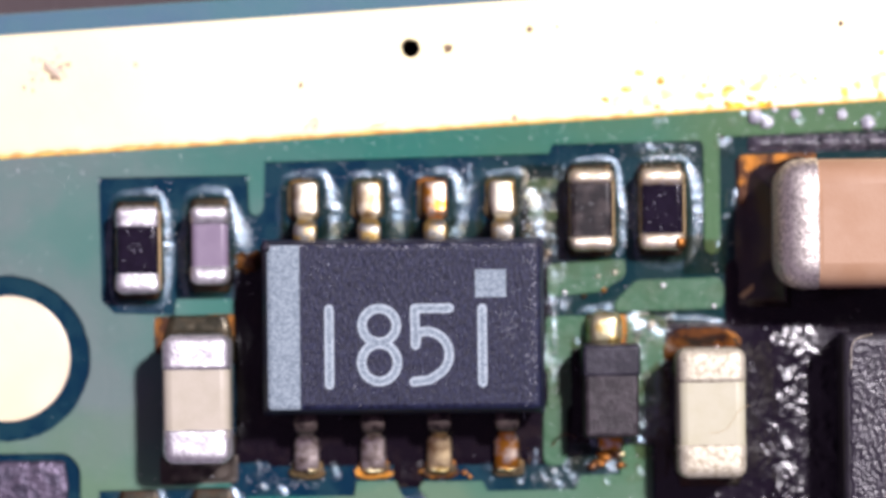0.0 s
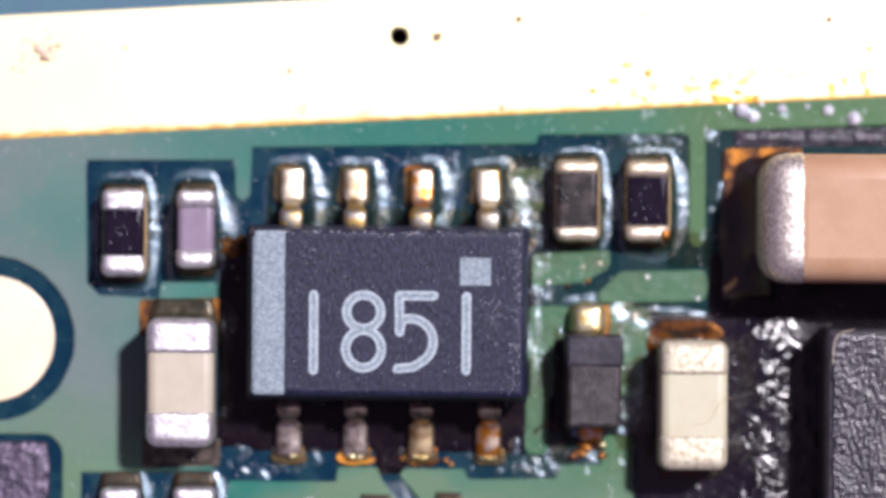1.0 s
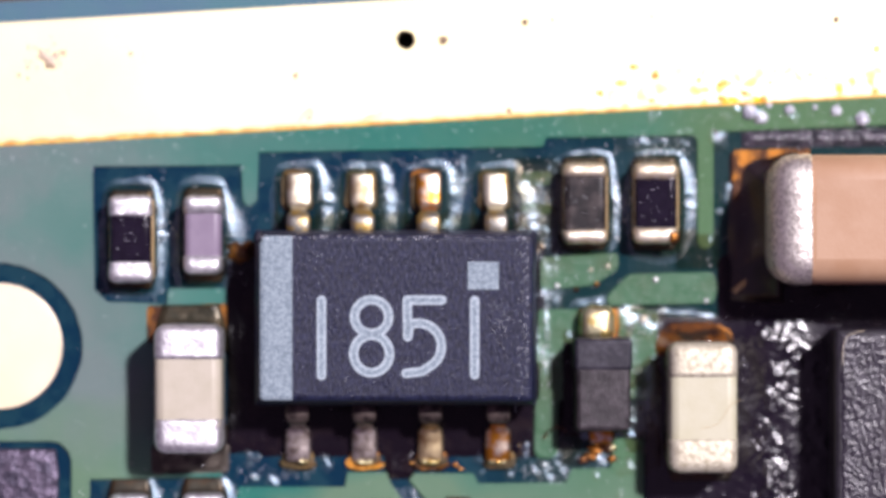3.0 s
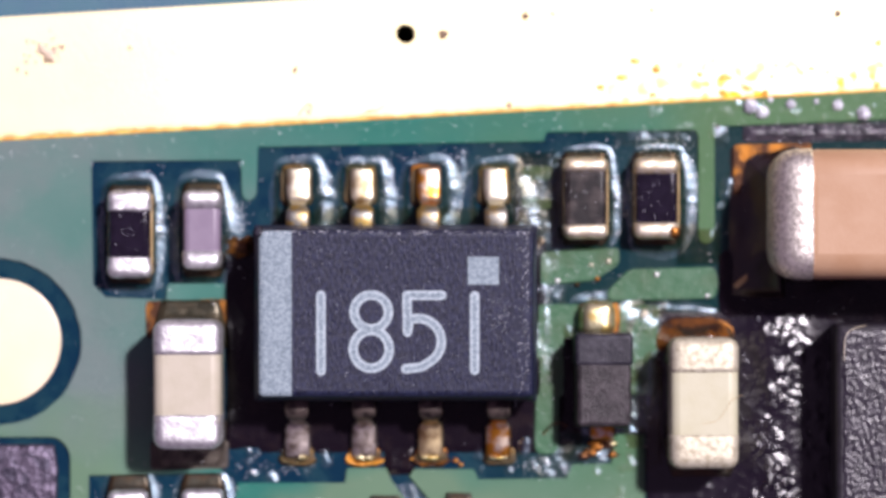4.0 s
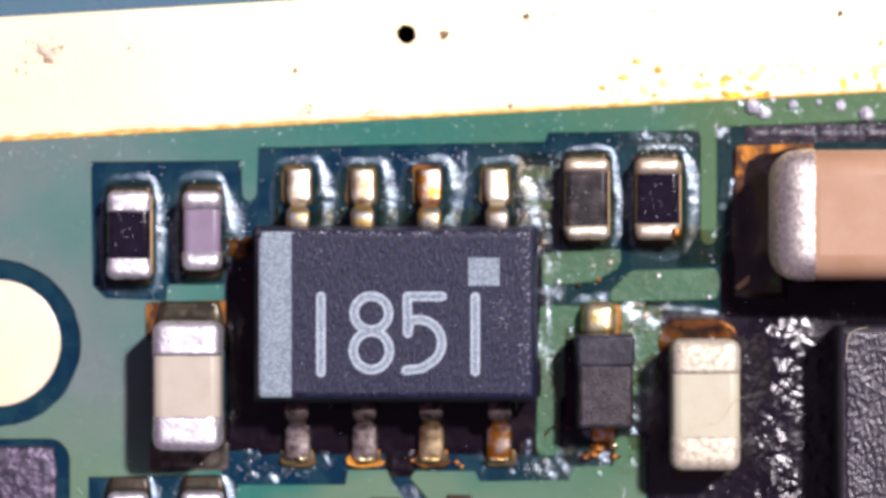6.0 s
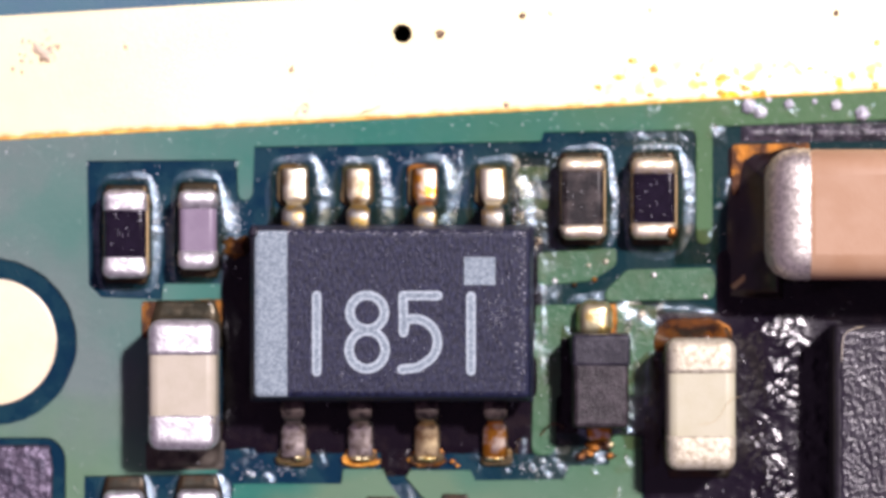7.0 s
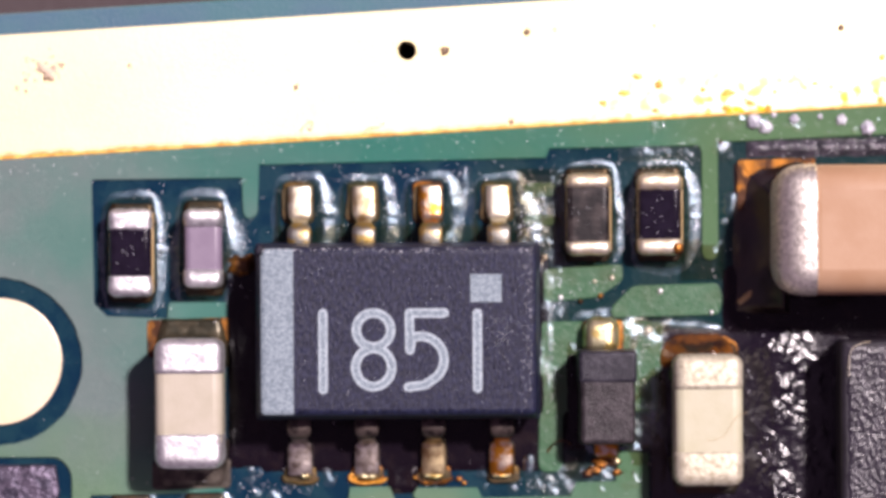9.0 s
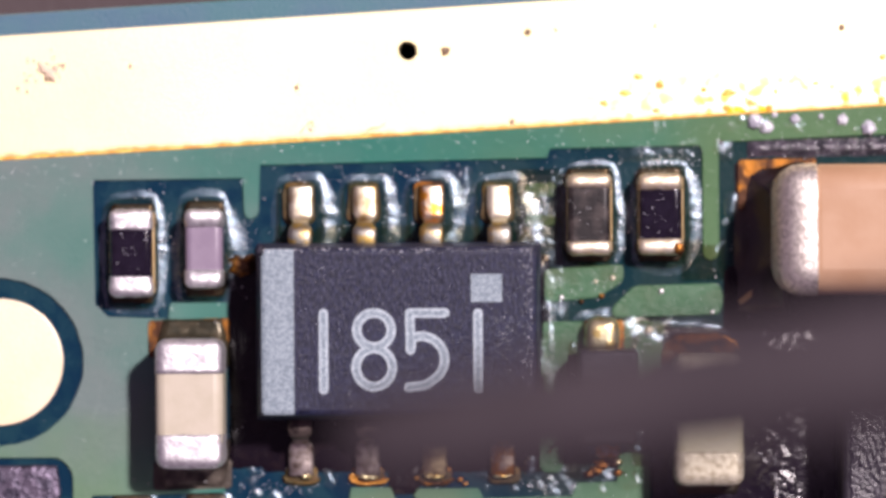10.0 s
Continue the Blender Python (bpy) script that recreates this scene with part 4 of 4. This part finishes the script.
SKIRTS = [
    (-3.322, -2.867, -0.372, 0.661, 0.17, 0.13), (-2.583, -2.189, -0.3, 0.661, 0.21, 0.14),
    (1.167, 1.622, 0.006, 0.961, 0.14, 0.12), (1.867, 2.328, 0.006, 0.961, 0.19, 0.13),
    (1.311, 1.744, -0.994, -0.55, 0.26, 0.15), (1.278, 1.822, -1.744, -0.883, 0.20, 0.11),
    (-3.322, -2.9, -3.244, -2.272, 0.20, 0.15), (-2.6, -2.167, -3.244, -2.272, 0.22, 0.16),
]
SKIRTS += [(u - 0.189, u + 0.189, 0.228, 0.817, 0.19, 0.10) for u in (-1.444, -0.817, -0.178, 0.494)]
for i, (a, b, c, d, reach, hh) in enumerate(SKIRTS):
    tagged(part("flux_residue", skirt(a, b, c, d, reach, hh, seed=i * 2.3), M_FLUX), "glossy dried flux pooled round a solder joint", "flux residue", "flux residues")

MOATS = SKIRTS[:4] + SKIRTS[8:]
for i, (a, b, c, d, reach, hh) in enumerate(MOATS):
    tagged(part("browned_flux", skirt(a, b, c, d, 0.085, hh + 0.02, seed=i * 3.1 + 40, n=64, m=8), M_SMOKE), "thin brown rim of flux against a solder joint", "flux residue", "flux residues")
tagged(part("browned_flux", sheet(-1.7, 0.867, 0.128, 0.417, 90, 12, lambda x, y: -0.012 + 0.03 * noise.noise(Vector((x * 5, y * 5, 9))) + 0.05 * max(0.0, (0.311 - y) / 0.2)), M_SMOKE), "smoky brown flux film along the chip", "flux residue", kind="stuff")


def amber_pool(x, y):
    p = Vector((x, y, 0))
    far = math.hypot(max(abs(x - 2.46) - 0.12, 0.0), max(y + 0.92, 0.0) * 1.05) + 0.035 * noise.noise(p * 3)
    near = min(1.0, max(0.0, (0.27 - far) / 0.20))
    return -0.045 + 0.05 * min(1.0, near * 6) + 0.20 * near ** 1.5 + 0.012 * noise.noise(p * 7) * near


tagged(part("burnt_flux", sheet(2.0, 3.08, -1.03, -0.60, 90, 44, amber_pool), M_AMBER), "amber burnt flux at the cream capacitor", "flux residue", "flux residues")

BEADS = [
    ([(0.189, 0.994), (0.172, 0.783), (0.122, 0.533)], 0.12, 0.07),
    ([(0.728, 0.728), (0.811, 0.506), (0.839, 0.283), (0.922, 0.089)], 0.26, 0.09),
    ([(0.975, -0.272), (0.995, -0.883), (0.965, -1.383)], 0.12, 0.055),
    ([(1.756, -0.633), (1.978, -0.717), (2.089, -0.8)], 0.20, 0.10),
    ([(1.95, -0.578), (2.311, -0.594), (2.7, -0.639)], 0.12, 0.07),
    ([(2.022, -1.078), (2.039, -1.328), (2.011, -1.561)], 0.17, 0.10),
    ([(1.678, -0.561), (1.778, -0.639), (1.811, -0.744)], 0.20, 0.10),
    ([(-1.744, -2.189), (-1.633, -2.317)], 0.11, 0.06),
    ([(-1.189, -1.994), (-1.133, -2.161)], 0.10, 0.06),
    ([(-0.33, -2.40), (-0.24, -2.50), (-0.12, -2.62)], 0.05, 0.04),
    ([(0.811, -1.828), (0.783, -2.078)], 0.10, 0.05),
]
BEADS += [
    ([(2.978, 1.394), (3.156, 1.356)], 0.18, 0.10),
    ([(2.533, 1.117), (2.556, 0.783), (2.533, 0.339)], 0.06, 0.03),
    ([(1.756, 1.478), (1.744, 1.256)], 0.05, 0.03),
    ([(2.811, 0.728), (2.756, 0.45)], 0.12, 0.07),
]
for i, (pts, w, h) in enumerate(BEADS):
    tagged(part("flux_residue", bead(bmesh.new(), pts, w * 1.4, h * 0.62, -0.025, seed=i * 2.7), M_FLUX), "thin glossy run of flux residue on the mask", "flux residue", "flux residues")

tagged(part("dark_flux", sheet(2.93, 6.2, 1.035, 1.25, 260, 18, lambda x, y: -0.02 + 0.035 * (1 - ((y - 1.12 - 0.012 * (x - 3)) / 0.09) ** 2) + 0.02 * noise.noise(Vector((x * 9, y * 9, 3))) + 0.012 * noise.noise(Vector((x * 23, y * 23, 3)))), M_GRIT), "gritty dark flux along the large capacitor", "flux residue", kind="stuff")

# thin patchy films of flux, lumpy, that let the mask show between
FILMS = [
    (2.478, 6.2, 1.20, 1.561, 0.006, 0.022, 4.5), 
    (0.672, 1.2, -1.439, 0.894, 0.014, 0.015, 4.5), (1.672, 2.2, -1.828, -0.522, 0.016, 0.015, 4.0),
    (-2.161, -0.8, -2.339, -1.883, -0.024, 0.022, 5.5),
    (0.256, 1.311, -2.272, -1.772, -0.022, 0.022, 5.5), (1.672, 2.811, 0.994, 1.506, 0.004, 0.020, 5.0), (0.9, 1.98, -2.75, -1.93, 0.002, 0.022, 4.0), (-1.0, 0.9, -2.75, -2.28, -0.004, 0.016, 3.0),
]
for i, (a, b, c, d, up, lump, freq) in enumerate(FILMS):
    def film_height(x, y, up=up, lump=lump, freq=freq, i=i):
        p = Vector((x, y, i * 3.7))
        return up - 0.012 + lump * (noise.noise(p * freq) + 0.5 * noise.noise(p * freq * 2.2) + 0.4 * noise.noise(p * freq * 4.5))
    tagged(part("flux_film", sheet(a, b, c, d, int((b - a) * 60) + 4, int((d - c) * 60) + 4, film_height), M_HAZE), "thin lumpy film of clear flux on the mask", "flux film", kind="stuff")

# brown smudges of old flux over the mask and its traces
SMUDGES = [(0.672, 1.144, -0.05, 0.95, 0.006, 4.0), (1.117, 1.367, -2.106, -0.661, 0.002, 4.0),
           (1.728, 2.2, -2.217, -0.494, -0.002, 4.0), (2.283, 2.728, -0.161, 0.256, 0.006, 4.0)]
for i, (a, b, c, d, up, freq) in enumerate(SMUDGES):
    def smudge_height(x, y, up=up, freq=freq, i=i):
        p = Vector((x, y, i * 5.3 + 2))
        return up + 0.022 * noise.noise(p * freq) + 0.012 * noise.noise(p * freq * 3)
    tagged(part("brown_smudge", sheet(a, b, c, d, int((b - a) * 40) + 4, int((d - c) * 40) + 4, smudge_height), M_SMUDGE), "thin brown smudge of old flux on the mask", "smudge", kind="stuff")

# ---- small balls and crumbs ----
for x, y, r, m in ((1.617, -0.128, 0.03, M_TINW), (1.45, -0.161, 0.022, M_TINW), (1.506, -0.3, 0.025, M_COPPER), (1.311, -0.356, 0.022, M_COPPER), (2.089, -0.261, 0.03, M_TIN),
                   (2.589, -0.467, 0.025, M_TIN), (1.967, -0.65, 0.05, M_TINW), (3.411, 1.417, 0.050, M_DROP), (3.872, 1.406, 0.055, M_DROP), (3.661, 1.439, 0.03, M_DROP), (4.128, 1.328, 0.07, M_DROP), (3.022, 1.394, 0.075, M_DROP), (3.133, 1.339, 0.065, M_DROP), (3.211, 1.461, 0.03, M_DROP),
                   (-1.978, 0.839, 0.04, M_FLUX), (2.689, 1.194, 0.02, M_COPPER), (2.728, 0.422, 0.04, M_FLUX), (-1.233, -2.522, 0.06, M_TIN), (1.117, -0.317, 0.03, M_TIN)):
    tagged(part("solder_ball", blob(bmesh.new(), x, y, -0.005, r, r, r * (0.8 if m is M_DROP else 1.1), seed=x, rough=0.55 if m is M_DROP else 0.2), m), "tiny shiny ball stuck to the board", "solder ball", "solder balls")
for x, y, r in ((1.578, -1.883, 0.06), (1.444, -2.006, 0.045), (1.667, -2.028, 0.035), (-1.994, 0.017, 0.10), (1.5, -1.939, 0.06), (1.633, -1.939, 0.04), (1.378, -2.039, 0.04)):
    tagged(part("amber_crumb", blob(bmesh.new(), x, y, -0.005, r * 1.3, r * 0.9, r * 0.55, seed=x + 1, rough=0.9), M_COPPER), "amber crumb of burnt residue", "residue", "crumbs")
tagged(part("amber_crumb", blob(bmesh.new(), 2.254, 0.155, 0.325, 0.055, 0.06, 0.04, seed=3, rough=0.5), M_COPPER), "orange crumb of flux on a resistor end", "residue", "crumbs")
# sparkle of the flux and resistor glaze, imitated by scattered white grains
bm = bmesh.new()
rnd = random.Random(21)
for i in range(260):
    a, b, c, d, reach, hh = rnd.choice(SKIRTS)
    x, y = rnd.uniform(a - 0.3, b + 0.3), rnd.uniform(c - 0.25, d + 0.25)
    r = rnd.uniform(0.003, 0.009)
    bmesh.ops.create_icosphere(bm, subdivisions=1, radius=r, matrix=Matrix.Translation((x, y, rnd.uniform(-0.02, 0.04))))
for a, b, c, d in ((-3.248, -2.905, -0.039, 0.348), (1.9, 2.264, 0.254, 0.701), (1.193, 1.58, 0.254, 0.751)):
    for i in range(20):
        bmesh.ops.create_icosphere(bm, subdivisions=1, radius=rnd.uniform(0.002, 0.006), matrix=Matrix.Translation((rnd.uniform(a, b), rnd.uniform(c, d), 0.342)))
CLUSTERS = ((3.8, 1.135, 0.75, 0.11, 80, 0.01), (2.117, 0.994, 0.34, 0.13, 70, 0.05), (0.811, 0.394, 0.13, 0.36, 80, 0.05), (-0.467, 0.878, 1.30, 0.08, 36, -0.02), (-1.161, 0.589, 0.09, 0.20, 26, 0.03),
            (-0.561, 0.589, 0.09, 0.20, 24, 0.03), (0.156, 0.672, 0.10, 0.24, 34, 0.04), (1.011, -0.883, 0.05, 0.55, 60, 0.04), (1.894, -0.717, 0.20, 0.14, 50, 0.05), 
            (-2.033, 0.311, 0.10, 0.30, 50, 0.03), (-2.778, 0.367, 0.05, 0.34, 40, 0.03), (-1.578, -2.161, 0.50, 0.12, 50, -0.01), (0.922, -2.161, 0.24, 0.08, 26, -0.01), (1.7, 0.506, 0.03, 0.45, 34, 0.03),
            (2.45, 0.617, 0.05, 0.40, 40, 0.03), (1.478, -0.217, 0.40, 0.14, 16, 0.0), (3.089, 1.367, 0.14, 0.05, 20, 0.06))
for x, y, w, d, count, z in CLUSTERS:
    for i in range(count):
        bmesh.ops.create_icosphere(bm, subdivisions=1, radius=rnd.uniform(0.003, 0.008), matrix=Matrix.Translation((x + rnd.gauss(0, 0.5) * w, y + rnd.gauss(0, 0.5) * d, z + rnd.uniform(-0.01, 0.02))))
tagged(part("glint_grains", bm, M_DUST_GLINT), "tiny pale grains put in as glints on the flux and resistors", "bubbles", kind="stuff")


def fibre(pts, r, material, label):
    bm = bmesh.new()
    path = smooth_path(pts, 6)
    rows = []
    for i, p in enumerate(path):
        d = (path[min(i + 1, len(path) - 1)] - path[max(i - 1, 0)]).normalized()
        s = d.cross(Vector((0, 0, 1))).normalized()
        u = s.cross(d)
        rows.append([bm.verts.new(p + (s * math.cos(a) + u * math.sin(a)) * r) for a in [2 * math.pi * j / 6 for j in range(6)]])
    for a, b in zip(rows, rows[1:]):
        for j in range(6):
            bm.faces.new((a[j], a[(j + 1) % 6], b[(j + 1) % 6], b[j]))
    tagged(part("fibre", bm, material), label, "fibre", "fibres")


fibre([(2.498, -1.704, 0.816), (2.652, -1.666, 0.820), (2.745, -1.54, 0.822), (2.805, -1.463, 0.818), (2.893, -1.43, 0.79)], 0.002, M_CERAM, "thin brown fibre lying on the cream capacitor")
fibre([(0.978, -1.828, 0.02), (1.061, -1.728, 0.10), (1.156, -1.717, 0.12), (1.2, -1.75, 0.10)], 0.008, M_COPPER, "thin amber fibre beside the diode")
fibre([(3.881, -1.091, 0.806), (3.892, -0.872, 0.808), (3.958, -0.789, 0.808), (4.089, -0.751, 0.804)], 0.004, M_TINW, "pale curved fibre on the black part")

sliver = thing("ceramic_sliver", 2.93, -0.32, 0.012, "pale tan broken sliver lying in burnt flux", "sliver")
bm = boxed(-0.10, 0.10, -0.032, 0.032, -0.03, 0.035, 0.012, 2, draft=0.006)
rough_up(bm, 0.014, 9, 3.0)
bmesh.ops.rotate(bm, verts=bm.verts, matrix=Matrix.Rotation(radians(42), 3, "Z"))
part("flake", bm, M_CERAM, sliver)
for pts, tone in (([(-1.43, 1.31, 0.012), (-1.38, 1.37, 0.05), (-1.32, 1.42, 0.03), (-1.30, 1.36, 0.014)], "thin brown fibre at the strip's edge"),
                  ([(-0.80, 1.30, 0.012), (-0.74, 1.35, 0.04), (-0.66, 1.36, 0.03), (-0.60, 1.40, 0.014)], "thin brown fibre at the strip's edge"),
                  ([(-1.48, 1.72, 0.015), (-1.46, 1.76, 0.02), (-1.45, 1.79, 0.015)], "short dark fibre on the gold strip")):
    fibre(pts, 0.006, M_STAIN, tone)

# ---- specks on the gold strip ----
rnd = random.Random(8)
for x, y, r, m in ((-0.011, 2.1, 0.044, M_DARK), (0.8, 2.278, 0.033, M_DARK), (-3.889, 1.911, 0.061, M_STAIN), (-3.856, 1.861, 0.039, M_STAIN), (-3.933, 1.95, 0.05, M_STAIN), (-3.967, 1.994, 0.033, M_STAIN), (-3.822, 1.961, 0.028, M_STAIN), (-3.911, 1.85, 0.022, M_DARK), (-4.1, 1.728, 0.017, M_STAIN), (-3.089, 1.972, 0.022, M_STAIN),
                   (-4.189, 1.756, 0.022, M_STAIN), (1.072, 2.306, 0.022, M_STAIN), (2.05, 2.339, 0.022, M_STAIN), (3.872, 2.306, 0.033, M_DARK), (-1.461, 1.756, 0.022, M_DARK), (0.644, 1.406, 0.028, M_STAIN), (-1.328, 1.35, 0.028, M_STAIN)):
    tagged(part("residue_speck", blob(bmesh.new(), x, y, 0.012, r, r, 0.012, seed=x, rough=0.7), m), "tiny dark burnt speck on the gold strip", "speck", "specks on the gold")
for i in range(22):
    x, y, r = rnd.gauss(-3.92, 0.13), rnd.gauss(1.91, 0.09), rnd.uniform(0.008, 0.026)
    tagged(part("residue_speck", blob(bmesh.new(), x, y, 0.0125, r * rnd.uniform(0.8, 1.8), r, 0.006, seed=i + 60, rough=0.8, sub=2), M_STAIN), "pale brown burnt speck on the gold strip", "speck", "specks on the gold")
for i in range(16):
    x = rnd.uniform(1.478, 4.356)
    y = 1.428 + 0.054 * (x - 1.478) + abs(rnd.gauss(0, 0.144))
    r = rnd.uniform(0.015, 0.05)
    tagged(part("rust_stain", blob(bmesh.new(), x, y, 0.0125, r * rnd.uniform(0.8, 2.2), r, 0.006, seed=i, rough=0.8), M_RUST), "orange stain on the gold strip", "stain", "orange stains")

# ---- scuffs and painted sparkle on the marked chip ----
# edge grains are scuffs; those across the face imitate fine sparkle
bm = bmesh.new()
for i in range(760):
    k = rnd.random()
    if k < 0.20:
        x, y = rnd.uniform(-1.775, 0.827), 0.17 - abs(rnd.gauss(0, 0.018))
    elif k < 0.38:
        x, y = 0.822 - abs(rnd.gauss(0, 0.05)), rnd.uniform(-1.364, 0.159)
    elif k < 0.50:
        x, y = rnd.gauss(0.553, 0.08), rnd.gauss(-0.652, 0.12)
    elif k < 0.62:
        x, y = -1.775 + abs(rnd.gauss(0, 0.10)), 0.159 - abs(rnd.gauss(0, 0.30))
    else:
        x, y = rnd.uniform(-1.747, 0.8), rnd.uniform(-1.408, 0.148)
    r = rnd.uniform(0.0014, 0.0038) * (1.45 if k < 0.38 else 1.0) * (1.7 if rnd.random() < 0.12 else 1.0)
    bmesh.ops.create_icosphere(bm, subdivisions=1, radius=r, matrix=Matrix.Translation((x, y, 0.8505)))
tagged(part("scuff_and_sparkle_grains", bm, M_DUST_GLINT), "pale scuffs along the edges of the marked chip and painted sparkle on its face", "scuffs", kind="stuff")
bm = bmesh.new()
for i in range(34):
    blob(bm, rnd.gauss(0.57, 0.10), rnd.gauss(-0.816, 0.24), 0.8495, rnd.uniform(0.003, 0.007), rnd.uniform(0.03, 0.08), 0.002, seed=i, rough=0.6, sub=1)
for i in range(70):
    blob(bm, rnd.uniform(-1.72, 0.8), rnd.uniform(-1.419, 0.159), 0.8495, rnd.uniform(0.002, 0.005), rnd.uniform(0.02, 0.07), 0.0015, seed=i + 90, rough=0.6, sub=1)
blob(bm, -1.80, 0.165, 0.838, 0.05, 0.06, 0.014, seed=4.0, rough=0.7, sub=2)
tagged(part("dark_scratches", bm, M_WORN), "small dark chipped marks on the chip's face", "scratches", kind="stuff")

# ---- dust ----
bm = bmesh.new()
for i in range(900):
    if i % 3 == 0:
        x = rnd.uniform(-4.6, 4.6)
        y = 1.32 + 0.0542 * x - abs(rnd.gauss(0, 0.16)) - 0.02
    elif i % 3 == 1:
        x, y = rnd.gauss(1.6, 1.6), rnd.gauss(0.3, 0.9)
    else:
        x, y = rnd.uniform(-4.6, 4.6), rnd.uniform(-2.6, 1.1)
    if y > 1.31 + 0.0542 * x:
        continue
    r = rnd.uniform(0.0018, 0.0048) * (1.9 if rnd.random() < 0.12 else 1)
    bmesh.ops.create_icosphere(bm, subdivisions=1, radius=r, matrix=Matrix.Translation((x, y, r * 0.5)))
tagged(part("dust", bm, M_DUST_GLINT), "pale dust grains scattered on the green mask", "dust", kind="stuff")


# ---- the tool that comes in over the board ----
tool = thing("steel_tool", 40, -20, 12, "dark grey tapered steel tool held over the board", "tool")


def tapered(sections):
    """A round tapered length, along x, that rises away from its tip."""
    bm = bmesh.new()
    rows = []
    for d, w, h in sections:
        rows.append([bm.verts.new((d, math.cos(a) * w / 2, math.sin(a) * h / 2 + d * 0.25)) for a in [2 * math.pi * j / 20 for j in range(20)]])
    for a, b in zip(rows, rows[1:]):
        for j in range(20):
            bm.faces.new((a[j], a[(j + 1) % 20], b[(j + 1) % 20], b[j]))
    bm.faces.new(rows[0][::-1])
    bm.faces.new(rows[-1])
    bmesh.ops.recalc_face_normals(bm, faces=bm.faces)
    return bm


part("tip", tapered(((0.0, 0.35, 0.25), (0.15, 0.55, 0.4), (0.6, 0.72, 0.5), (1.6, 0.86, 0.65), (3.4, 1.0, 0.85))), M_TOOL, tool, "blunt dark tip")
part("shaft", tapered(((3.4, 1.0, 0.85), (3.45, 1.06, 0.9), (7.0, 1.3, 1.1), (24.0, 2.6, 2.2))), M_TOOL, tool)


def motions():
    far = pose(0.040, -0.012, 0.016, 0, 0, 5)
    walk(tool, [(0.0, far), (9.0, far), (9.6, pose(0.016, -0.0036, 0.016, 0, 0, 5)), (9.8, pose(0.0062, -0.0020, 0.016, 0, 0, 5)),
                (9.9, pose(0.0011, -0.0012, 0.016, 0, 0, 4)), (10.0, pose(-0.0007, -0.00132, 0.0155, 0, 0, 8))])


motions()
